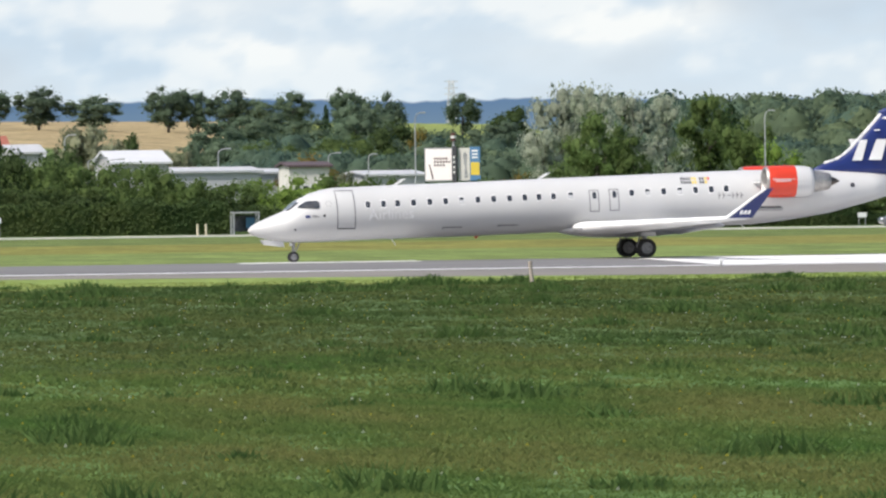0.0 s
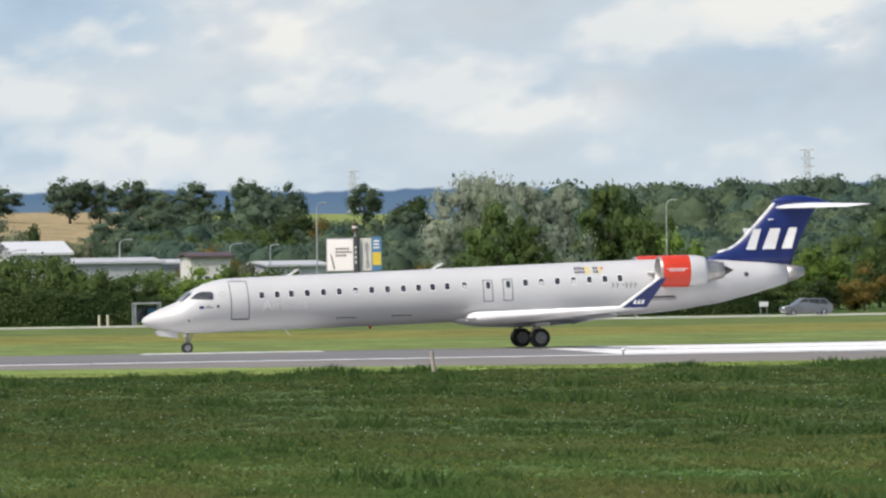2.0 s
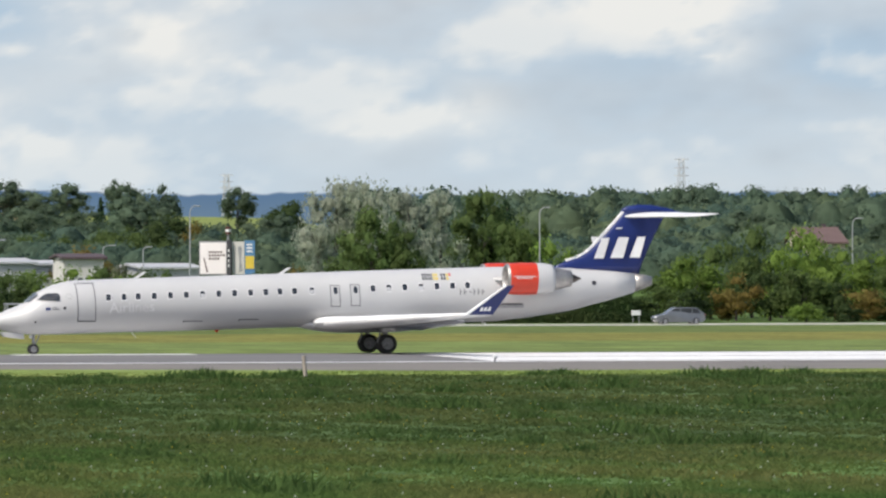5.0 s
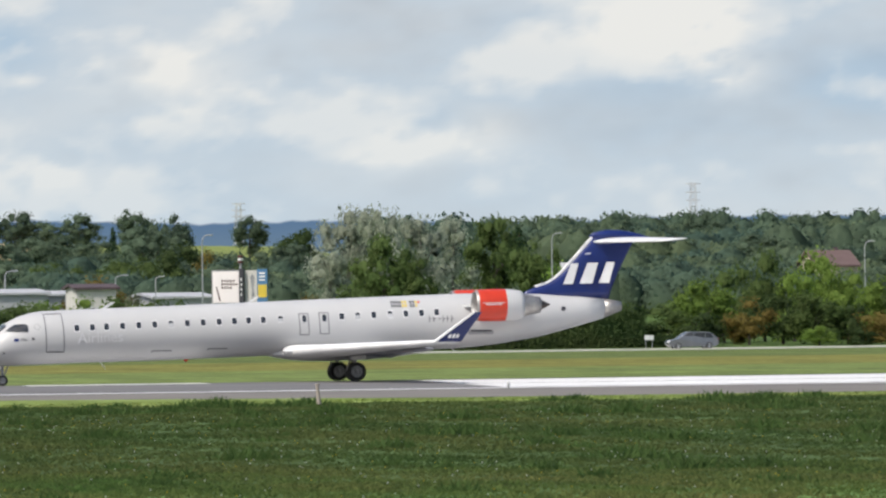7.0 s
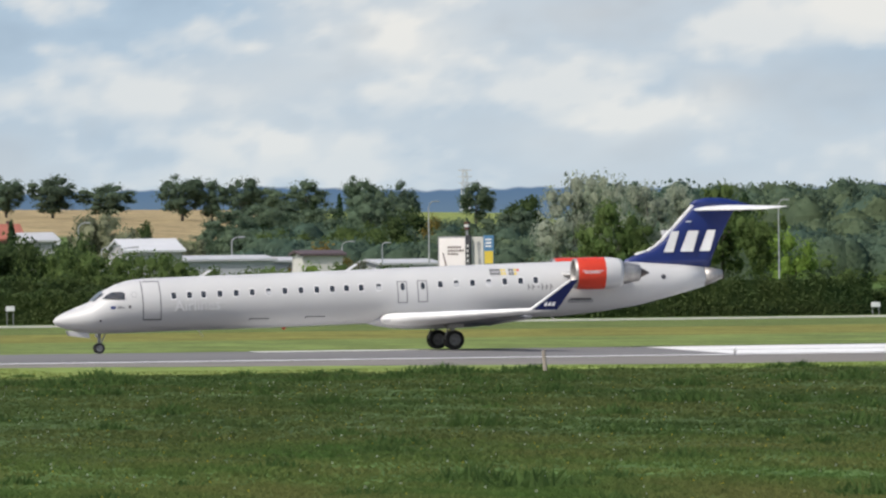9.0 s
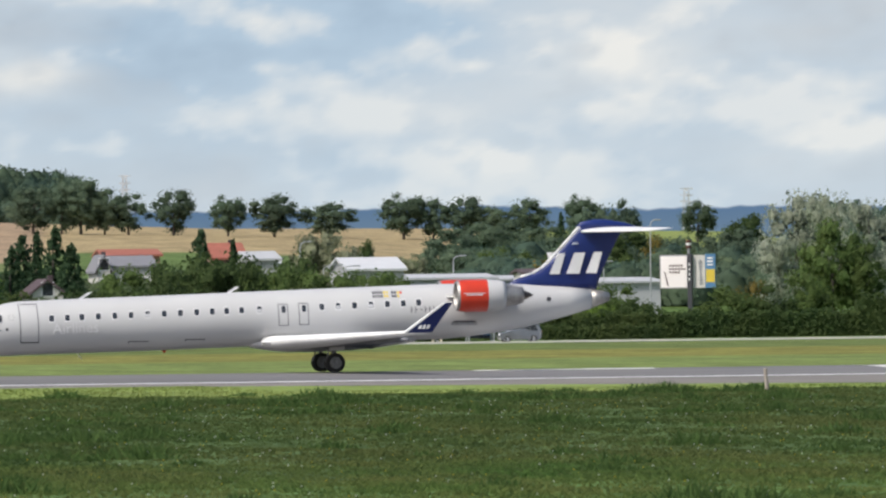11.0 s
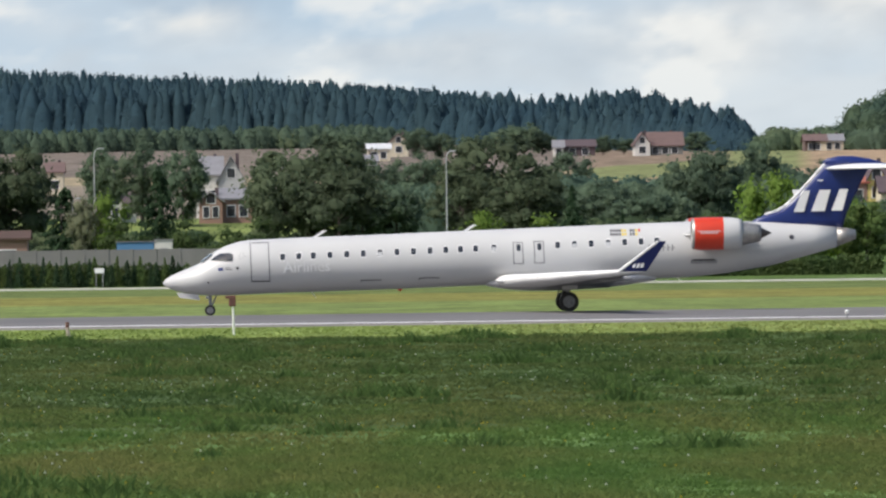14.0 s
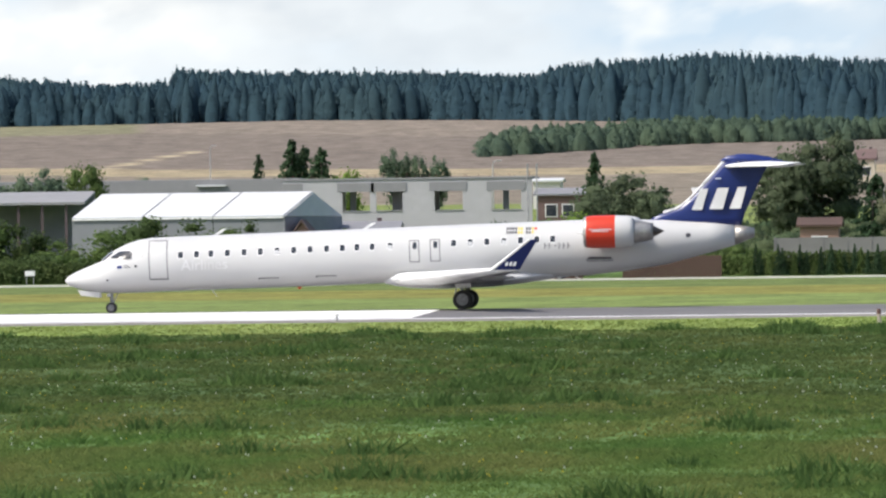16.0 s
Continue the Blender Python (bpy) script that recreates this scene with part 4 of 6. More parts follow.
CROWNS, TRUNKS = {}, {}
SHAPE = {"broad": "broad", "hazy": "broad", "bright": "shrub", "pale": "broad", "silver": "poplar", "conifer": "conifer", "dark": "shrub", "rust": "shrub", "dull": "broad"}
LOOK = {"broad": "green leafy tree standing beyond the runway", "hazy": "round field tree on the distant rise", "bright": "bright green leafy bush behind the perimeter road",
        "pale": "grey-green willow behind the perimeter road", "silver": "tall poplar with silvery flickering leaves", "conifer": "dark green spruce behind the airfield fence",
        "dark": "dense dark green shrub behind the perimeter road", "rust": "shrub with yellowing brown leaves", "dull": "large dark grey-green tree beyond the gardens"}


def crown_mesh(kind, variant, shape):
    key = (kind, variant, shape)
    if key not in CROWNS:
        rng = np.random.default_rng(100 + variant)
        p, (grow, shift), n, blobs = crown_shape(shape, 31 * variant + len(shape))
        size = {"conifer": 0.042, "shrub": 0.032, "poplar": 0.021, "broad": 0.026}[shape]
        v, soft = leaf_cloud(p, n, size, rng, 0.45 if shape == "conifer" else 0.5)
        if blobs:
            inside = [lump(x, y, z, 0.56 * r, rng) for x, y, z, r in blobs]
            core = (np.concatenate([c[0] for c in inside]) + shift) * grow
            v = np.concatenate((v, core))
            heart = core - np.array((0, 0, 0.42))
            soft = np.concatenate((soft, 0.4 * np.concatenate([c[1] for c in inside]) + heart / np.linalg.norm(heart, axis=1, keepdims=True) + np.array((0, 0, 0.25))))
            CROWNS[key] = quads("crown", v, LEAF[kind], soft)
        else:
            CROWNS[key] = quads("crown", v, LEAF[kind])
    return CROWNS[key]


def trunk_mesh(shape, variant):
    key = (shape, variant)
    if key not in TRUNKS:
        rng = random.Random(variant)
        bm = bmesh.new()
        top = {"conifer": 0.92, "shrub": 0.35, "poplar": 0.8, "broad": 0.55}[shape]
        rod(bm, (0, 0, -0.02), (0, 0, top * 0.5), 0.035, 0.024, 7)
        rod(bm, (0, 0, top * 0.5), (0.01, 0, top), 0.024, 0.006, 7)
        if shape != "conifer":
            for i in range(6):
                t, q = rng.uniform(0, 6.28), rng.uniform(0.14, 0.3)
                z = top * rng.uniform(0.35, 0.9)
                rod(bm, (0, 0, z), (q * math.cos(t), q * math.sin(t), z + rng.uniform(0.12, 0.3)), 0.013, 0.004, 5)
        me = bpy.data.meshes.new("trunk")
        bm.to_mesh(me)
        bm.free()
        me.materials.append(BARK)
        TRUNKS[key] = me
    return TRUNKS[key]


COUNT = [0]


def tree(b, e, wide, d, kind, group="", shape=None):
    """A tree on bearing b at depth d whose top rises to e; wide in the same units."""
    COUNT[0] += 1
    rng = random.Random(COUNT[0] * 7 + 3)
    x, y, top = sight(b, e, d)
    base = land(x, y) - 0.05
    shape = shape or SHAPE[kind]
    variant = rng.randrange(4)
    h = max(top - base, 1.5)
    w = wide * d / UNIT * (1.3 if shape == "conifer" else 1.08)
    ob = new("shrub" if shape == "shrub" else "tree")
    ob.matrix_basis = Matrix.Translation((x, y, base)) @ pose(0, 0, 0, 0, 0, rng.uniform(0, 360)) @ Matrix.Diagonal((w, w, h, 1))
    tagged(ob, LOOK[kind], "shrub" if shape == "shrub" else "tree", group)
    for nm, me in (("trunk", trunk_mesh(shape, variant)), ("crown", crown_mesh(kind, variant, shape))):
        o = new(nm, me)
        o.parent = ob


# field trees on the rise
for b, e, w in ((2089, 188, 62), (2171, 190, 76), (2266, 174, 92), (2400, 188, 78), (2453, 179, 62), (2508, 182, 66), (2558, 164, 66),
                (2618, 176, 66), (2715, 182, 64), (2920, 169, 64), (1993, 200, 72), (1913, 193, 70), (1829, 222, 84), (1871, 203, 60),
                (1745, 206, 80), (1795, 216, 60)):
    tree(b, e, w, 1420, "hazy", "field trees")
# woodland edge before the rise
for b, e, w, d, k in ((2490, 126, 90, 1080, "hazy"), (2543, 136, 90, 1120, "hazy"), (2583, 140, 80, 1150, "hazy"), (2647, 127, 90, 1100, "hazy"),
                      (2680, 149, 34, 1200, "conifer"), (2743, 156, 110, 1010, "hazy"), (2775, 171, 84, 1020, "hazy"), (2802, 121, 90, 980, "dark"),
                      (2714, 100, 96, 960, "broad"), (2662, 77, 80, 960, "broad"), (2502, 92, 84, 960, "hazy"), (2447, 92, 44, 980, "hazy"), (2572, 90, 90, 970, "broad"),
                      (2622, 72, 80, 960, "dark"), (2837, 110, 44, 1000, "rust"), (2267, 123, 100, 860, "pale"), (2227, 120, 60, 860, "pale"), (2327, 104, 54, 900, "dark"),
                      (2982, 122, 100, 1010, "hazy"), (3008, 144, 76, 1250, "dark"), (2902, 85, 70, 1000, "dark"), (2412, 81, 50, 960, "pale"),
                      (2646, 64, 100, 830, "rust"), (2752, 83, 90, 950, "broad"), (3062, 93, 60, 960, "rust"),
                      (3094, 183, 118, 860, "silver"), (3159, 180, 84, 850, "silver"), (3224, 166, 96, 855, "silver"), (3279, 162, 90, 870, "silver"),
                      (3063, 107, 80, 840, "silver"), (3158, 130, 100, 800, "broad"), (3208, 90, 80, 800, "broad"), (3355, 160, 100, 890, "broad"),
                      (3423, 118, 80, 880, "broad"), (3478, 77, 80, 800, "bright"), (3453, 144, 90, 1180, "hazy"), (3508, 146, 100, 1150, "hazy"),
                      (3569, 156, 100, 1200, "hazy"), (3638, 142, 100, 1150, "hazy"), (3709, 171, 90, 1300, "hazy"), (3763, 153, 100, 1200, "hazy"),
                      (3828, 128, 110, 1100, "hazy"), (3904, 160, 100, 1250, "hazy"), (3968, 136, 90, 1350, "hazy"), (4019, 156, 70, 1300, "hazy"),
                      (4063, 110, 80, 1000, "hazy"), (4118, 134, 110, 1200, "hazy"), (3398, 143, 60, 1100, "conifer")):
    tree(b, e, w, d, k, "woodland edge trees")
# right hedge and thicket by the road
for b, e, w, d, k in ((3707, 44, 110, 735, "bright"), (3757, 67, 100, 740, "broad"), (3830, 100, 92, 745, "broad"), (3882, 62, 80, 742, "bright"),
                      (3938, 95, 110, 748, "bright"), (3992, 60, 90, 740, "bright"), (4052, 50, 100, 738, "bright"), (4112, 44, 110, 735, "broad"),
                      (3802, 13, 80, 722, "rust"), (3862, 17, 100, 724, "dark"), (3917, 21, 110, 722, "broad"), (3977, 1, 90, 722, "dark"),
                      (4036, -15, 90, 720, "rust"), (3726, -11, 90, 722, "dark"), (3657, 5, 90, 728, "broad"), (3596, -9, 100, 728, "dark"),
                      (3926, -38, 60, 712, "bright"), (3996, -44, 50, 712, "dark"), (3537, 31, 90, 760, "broad"), (4096, -25, 100, 718, "dark"),
                      (3376, -13, 110, 725, "broad"), (3256, -22, 100, 725, "dark"), (3112, 45, 90, 735, "broad"), (2971, 17, 110, 725, "broad"),
                      (3046, 24, 90, 725, "dark"), (2891, -23, 80, 722, "dark"), (2801, -1, 80, 722, "dark"), (2721, 11, 90, 724, "bright"),
                      (2661, -5, 80, 722, "broad"), (2600, 4, 96, 726, "bright"), (2663, 13, 70, 730, "bright"), (2701, 33, 60, 760, "pale"),
                      (2556, 19, 80, 730, "broad"), (3017, 28, 60, 740, "rust")):
    tree(b, e, w, d, k, "roadside thicket", "shrub")
# fuller bushes before the sheds, the kiosk and the fabric hall
for b, e, w, d, k in ((2121, 62, 90, 728, "broad"), (2181, 55, 90, 728, "broad"), (2231, 56, 90, 728, "broad"), (2281, 51, 90, 728, "broad"), (2326, 51, 90, 729, "broad"),
                      (2371, 48, 90, 728, "broad"), (2421, 25, 90, 728, "broad"), (2471, 10, 90, 727, "broad"), (2511, 11, 80, 727, "broad"), (2576, 22, 90, 740, "bright"),
                      (2631, 30, 90, 745, "bright"), (2681, 31, 90, 745, "broad"), (2741, 23, 80, 745, "broad"), (2791, 23, 80, 745, "broad"), (-1502, 36, 110, 730, "dark"),
                      (-1432, 21, 100, 728, "broad"), (-1372, -6, 90, 726, "dark"), (-1582, 41, 120, 730, "dark"), (-1302, -1, 90, 728, "dark"), (-1222, 13, 90, 740, "broad"),
                      (1908, 64, 100, 740, "broad"), (1968, 73, 100, 742, "dark")):
    tree(b, e, w, d, k, "roadside thicket", "shrub")
# left hedge by the road
for b, e, w, d, k in ((2117, 80, 90, 722, "dark"), (2057, 73, 100, 722, "dark"), (2176, 55, 90, 720, "broad"), (2222, 84, 80, 745, "dark"), (2236, 40, 90, 718, "broad"),
                      (2291, 45, 90, 718, "broad"), (2341, 50, 90, 719, "broad"), (2396, 40, 90, 718, "broad"), (2446, 24, 80, 717, "broad"), (2485, 4, 70, 716, "dark"),
                      (2150, 7, 100, 714, "dark"), (2250, -4, 100, 713, "dark"), (2360, -8, 100, 713, "dark"), (2440, -19, 90, 713, "dark"), (2041, 19, 100, 714, "dark"),
                      (2521, 21, 70, 735, "broad"), (2545, -4, 70, 722, "dark"), (2122, 56, 150, 735, "dark"), (2052, 47, 90, 735, "dark"), (2192, 66, 80, 738, "dark"),
                      (1981, 38, 90, 725, "dark"), (1911, 29, 90, 725, "dark"), (1851, 24, 90, 725, "dark"), (1978, 63, 90, 735, "dark"), (2038, 88, 120, 738, "dark"),
                      (2118, 70, 100, 735, "dark"), (2188, 71, 100, 735, "dark")):
    tree(b, e, w, d, k, "roadside thicket", "shrub")
# spruces
for b, e, w, d in ((1529, 163, 130, 765), (1594, 170, 120, 770), (1561, 129, 120, 755), (1727, 119, 70, 775), (1749, 126, 56, 785), (1779, 131, 66, 780),
                   (1817, 101, 70, 770), (1703, 97, 60, 770), (2042, 125, 70, 775), (2098, 107, 44, 775), (-129, 128, 76, 810), (-296, 96, 84, 800),
                   (606, 91, 46, 830), (-1322, 172, 74, 980), (-1296, 160, 70, 982), (-1270, 156, 70, 975), (-1383, 148, 36, 1000), (-786, 142, 60, 900), (696, 48, 16, 745)):
    tree(b, e, w, d, "conifer", "spruces")
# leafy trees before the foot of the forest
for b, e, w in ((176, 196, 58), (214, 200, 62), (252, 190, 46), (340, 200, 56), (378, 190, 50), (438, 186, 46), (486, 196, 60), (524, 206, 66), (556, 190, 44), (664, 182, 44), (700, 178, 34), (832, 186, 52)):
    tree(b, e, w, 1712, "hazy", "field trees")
# gardens and big trees further along
for b, e, w, d, k in ((984, 112, 130, 770, "bright"), (1078, 85, 130, 765, "bright"), (1028, 76, 120, 755, "broad"), (1128, 59, 100, 760, "broad"), (849, 152, 120, 900, "hazy"),
                      (934, 157, 80, 950, "hazy"), (1064, 134, 62, 1150, "hazy"), (679, 100, 80, 950, "hazy"), (748, 83, 90, 940, "hazy"), (798, 88, 80, 930, "hazy"),
                      (733, 22, 96, 722, "bright"), (863, 40, 110, 724, "dark"), (938, 37, 90, 730, "dark"), (667, 15, 60, 724, "dark"), (1208, 63, 110, 780, "hazy"),
                      (1288, 64, 110, 790, "hazy"), (1358, 61, 90, 790, "hazy"), (1418, 71, 100, 785, "broad"), (1468, 60, 80, 780, "broad"), (1658, 77, 70, 790, "bright"),
                      (142, 185, 200, 860, "dull"), (196, 128, 150, 850, "dull"), (86, 130, 110, 850, "dull"), (472, 181, 190, 860, "dull"), (526, 124, 130, 850, "dull"),
                      (416, 125, 110, 855, "dull"), (-385, 174, 150, 850, "dull"), (-444, 136, 130, 850, "dull"), (-223, 171, 80, 1000, "hazy"), (-153, 176, 90, 990, "hazy"),
                      (-81, 168, 84, 985, "hazy"), (337, 156, 76, 1120, "hazy"), (264, 145, 74, 1100, "hazy"), (601, 153, 84, 1110, "hazy"), (836, 152, 120, 905, "hazy"),
                      (932, 157, 76, 950, "hazy"), (55, 44, 110, 770, "dark"), (-5, 29, 80, 765, "dark"), (445, 51, 90, 765, "bright"), (555, 44, 100, 765, "bright"),
                      (296, 105, 100, 880, "hazy"), (236, 93, 80, 880, "hazy"), (656, 100, 100, 880, "hazy"), (726, 86, 100, 870, "hazy"), (786, 81, 90, 870, "hazy"),
                      (-214, 93, 60, 790, "bright"), (-254, 84, 60, 790, "pale"), (-75, 47, 80, 770, "dark"), (-185, 43, 90, 770, "dark"), (-734, 108, 140, 855, "dull"),
                      (-780, 77, 90, 850, "dull"), (-680, 75, 80, 850, "dull"), (-1139, 157, 50, 990, "hazy"), (-1097, 146, 34, 990, "hazy"), (-1063, 143, 36, 990, "hazy"),
                      (-1694, 136, 84, 838, "broad"), (-1772, 128, 90, 836, "hazy"), (-1850, 124, 110, 838, "hazy"), (-1590, 112, 50, 960, "hazy"), (-1229, 122, 60, 960, "bright"), (644, -7, 60, 730, "dark")):
    tree(b, e, w, d, k, "garden and field trees")
for b, e, w, d, k in ((-1810, 35, 110, 722, "dark"), (-1890, 41, 120, 722, "broad"), (-1741, 4, 100, 720, "broad"), (-1656, 20, 130, 722, "broad"), (-1591, 2, 90, 720, "dark"),
                      (-1781, -21, 110, 712, "dark"), (-1691, -32, 110, 712, "dark"), (-954, 26, 90, 730, "dark"), (-899, -14, 110, 715, "dark"), (-859, 25, 80, 728, "bright"),
                      (-999, -23, 110, 714, "dark"), (-1079, -32, 100, 714, "dark"), (-1259, -20, 110, 716, "dark"), (-1400, 33, 70, 740, "dark"), (-921, 18, 90, 740, "bright"),
                      (-618, -23, 90, 716, "dark"), (-708, -22, 90, 716, "dark"), (-538, -19, 80, 718, "broad"), (-828, -26, 90, 716, "dark"), (-827, 39, 110, 760, "bright")):
    tree(b, e, w, d, k, "roadside thicket", "shrub")


def hedge(name, b0, b1, e, d, mat, label, deep=1.6, seed=5):
    """A clipped hedge of leaf clumps round a solid core."""
    rng = np.random.default_rng(seed)
    x0, y, top = sight(b0, e, d)
    x1 = sight(b1, e, d)[0]
    base = land((x0 + x1) / 2, d)
    h = top - base
    ob = thing(name, x0, d, base, label, "hedge")
    n = int((x1 - x0) * 130)
    side = rng.random(n) < 0.72
    p = np.stack((rng.uniform(0, x1 - x0, n), np.where(side, -deep / 2, rng.uniform(-deep / 2, deep / 2, n)), np.where(side, rng.uniform(0, h, n), h)), 1)
    p += rng.normal(0, 0.09, p.shape)
    p[:, 2] *= 1 + 0.07 * np.sin(p[:, 0] * 1.3) + 0.05 * np.sin(p[:, 0] * 3.7)
    nn = np.where(side[:, None], (0, -1, 0.3), (0, 0, 1.0))
    o = new("foliage", quads("foliage", *leaf_cloud(p, nn, 0.16, rng)[:1], mat))
    o.parent = ob
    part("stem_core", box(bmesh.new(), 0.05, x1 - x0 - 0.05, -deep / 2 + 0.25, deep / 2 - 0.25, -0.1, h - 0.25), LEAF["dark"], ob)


for (b0, e0), (b1, _), d, k in (((-466, -40), (-76, -42), 714, "dark"), ((-588, -40), (-458, -40), 712, "broad"), ((2640, -52), (2850, -52), 713, "dark"),
                                ((3255, -57), (3695, -62), 716, "dark"), ((-591, -38), (-201, -40), 714, "dark"), ((1877, 5), (2287, -1), 716, "dark"),
                                ((1207, 13), (1887, 4), 722, "dark"), ((-86, -38), (1154, -24), 722, "dark"), ((2540, -29), (3200, -19), 716, "dark"),
                                ((3197, -4), (3616, -10), 716, "dark"), ((-2001, -38), (-1511, -44), 709, "dark"), ((2036, -18), (2506, -23), 711, "dark")):
    hedge("hedge", b0, b1, e0, d, LEAF[k], "dense dark green hedge along the perimeter road", seed=int(abs(b0)) + 3)


SKYLINE = ((-2900, 262), (-1837, 296), (-1677, 280), (-1547, 284), (-1525, 303), (-1137, 295), (-887, 288), (-837, 306), (-557, 322), (-269, 306), (-102, 297), (158, 288), (358, 268),
           (598, 255), (723, 266), (798, 250), (887, 232), (940, 180))


def wood(name, b0, b1, near, far, count, tall, wide, mat, label, pointed, seed, leaves=70, crest=None):
    """A far wood: many trees in one mesh, each a dense crown with an uneven outline. Depths may change along the bearing; crest: the rise of its tops."""
    rng = np.random.default_rng(seed)
    out, soft = [], []
    for k in range(count):
        bb = rng.uniform(b0, b1)
        n0 = float(np.interp(bb, *zip(*near))) if isinstance(near, tuple) else near
        n1 = float(np.interp(bb, *zip(*far))) if isinstance(far, tuple) else far
        dd = n0 + (n1 - n0) * rng.random() ** (2.0 if crest else 1.6)
        x, y, _ = sight(bb, 0, dd)
        z = land(x, y)
        edge = min(1.0, 0.55 + (bb - b0) / 90, 0.55 + (b1 - bb) / 90)
        h, w = tall * rng.uniform(0.7, 1.12) * edge, wide * rng.uniform(0.6, 1.6)
        if crest:
            deep = (dd - n0) / (n1 - n0)
            goal = float(np.interp(bb, *zip(*crest)))
            up = (goal - (z - EYE[2]) / y * UNIT) * y / UNIT
            h = min(max(up, 5.0), tall) * (rng.uniform(0.93, 1.04) if deep > 0.3 else rng.uniform(0.5, 0.98)) * (rng.uniform(0.74, 1.06) if bb > 420 else 1.0) + (rng.random() < 0.06) * 1.3
        lean = rng.normal(0, 0.02, 2) * h
        s = rng.random(leaves)
        t = rng.uniform(0, 2 * math.pi, leaves)
        if pointed:
            blunt = rng.uniform(0.5, 0.75)
            zz = 1 - s ** 0.75 * 0.97
            r = w / 2 * np.minimum((1 - zz) * 1.5, 1) ** blunt * rng.uniform(0.75, 1.12, leaves)
            rings = ((0.0, 0.40), (0.3, 0.40), (0.6, 0.30), (0.8, 0.18), (0.95, 0.04))
        else:
            zz = 0.08 + 0.92 * s
            r = w / 2 * np.sqrt(np.clip(1 - ((zz - 0.5) / 0.52) ** 2, 0.02, 1)) * rng.uniform(0.78, 1.12, leaves)
            rings = ((0.02, 0.33), (0.35, 0.43), (0.65, 0.38), (0.85, 0.24), (0.95, 0.07))
        away = np.stack((np.cos(t), np.sin(t), (0.55 if pointed else 0.2) + 1.3 * np.clip(zz - 0.55, 0, 1)), 1)
        p = np.stack((x + r * np.cos(t) + lean[0] * zz, y + r * np.sin(t) + lean[1] * zz, z + zz * h), 1)
        sides = 7
        ang = np.linspace(0, 2 * math.pi, sides + 1)[:-1] + rng.random()
        nxt = np.roll(np.arange(sides), -1)
        ring = [np.stack((x + lean[0] * f + q * w * np.cos(ang) * rng.uniform(0.82, 1.06, sides), y + lean[1] * f + q * w * np.sin(ang) * rng.uniform(0.82, 1.06, sides),
                          z + (f + rng.uniform(-0.03, 0.03, sides)) * h), 1) for f, q in rings]
        slant = [np.stack((np.cos(ang), np.sin(ang), np.full(sides, (0.55 if pointed else 0.2) + 1.3 * max(f - 0.55, 0))), 1) for f, q in rings]
        for lo, hi, nl, nh in zip(ring, ring[1:], slant, slant[1:]):
            out.append(np.stack((lo, lo[nxt], hi[nxt], hi), 1).reshape(-1, 3))
            soft.append(np.stack((nl, nl[nxt], nh[nxt], nh), 1).reshape(-1, 3))
        away /= np.linalg.norm(away, axis=1, keepdims=True)
        for bag, got in zip((out, soft), leaf_cloud(p, away, 0.022 * w + dd / 1000 * 0.12, rng, 0.3)):
            bag.append(got)
    tagged(new(name, quads(name, np.concatenate(out), mat, np.concatenate(soft))), label, "forest", kind="stuff")


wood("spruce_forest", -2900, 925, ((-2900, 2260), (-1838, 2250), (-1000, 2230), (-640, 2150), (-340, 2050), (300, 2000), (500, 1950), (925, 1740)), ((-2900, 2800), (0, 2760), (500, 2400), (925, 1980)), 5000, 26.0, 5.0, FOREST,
     "dark spruce forest on the far ridge, blue haze in its colour", True, 11, 52, SKYLINE)
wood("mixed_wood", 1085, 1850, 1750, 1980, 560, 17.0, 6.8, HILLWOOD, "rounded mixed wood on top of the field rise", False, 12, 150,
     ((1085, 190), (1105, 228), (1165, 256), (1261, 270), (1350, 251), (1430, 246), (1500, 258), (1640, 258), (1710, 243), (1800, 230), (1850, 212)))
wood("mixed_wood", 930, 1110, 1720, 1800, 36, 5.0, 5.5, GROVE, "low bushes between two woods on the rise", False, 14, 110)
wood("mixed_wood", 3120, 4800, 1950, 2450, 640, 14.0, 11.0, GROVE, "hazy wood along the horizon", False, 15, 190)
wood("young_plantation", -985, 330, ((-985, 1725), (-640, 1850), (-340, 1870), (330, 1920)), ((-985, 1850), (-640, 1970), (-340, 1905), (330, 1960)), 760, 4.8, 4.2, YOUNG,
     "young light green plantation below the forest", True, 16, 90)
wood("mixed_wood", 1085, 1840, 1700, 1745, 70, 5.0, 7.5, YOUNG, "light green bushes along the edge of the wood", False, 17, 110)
wood("garden_scrub", 520, 2050, 840, 925, 420, 2.7, 4.5, UNDER, "dense green garden scrub before the houses", False, 18, 130)
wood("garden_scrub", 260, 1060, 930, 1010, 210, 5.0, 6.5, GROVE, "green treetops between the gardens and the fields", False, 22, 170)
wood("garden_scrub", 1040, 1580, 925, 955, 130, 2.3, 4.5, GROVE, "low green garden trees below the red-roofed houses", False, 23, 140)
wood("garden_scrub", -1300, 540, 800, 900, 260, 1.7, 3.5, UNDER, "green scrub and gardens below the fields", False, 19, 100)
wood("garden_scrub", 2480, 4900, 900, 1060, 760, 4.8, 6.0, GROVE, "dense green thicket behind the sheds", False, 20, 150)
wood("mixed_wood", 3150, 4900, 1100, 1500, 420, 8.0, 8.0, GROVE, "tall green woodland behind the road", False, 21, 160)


# ---- road, fence, buildings ----
def mat_wall(name, col, dirt=0.85):
    return material(name, col, tuple(v * dirt for v in col), scale=0.8, rough=0.85, c=tuple(v * 0.93 for v in col), coarse=0.2)


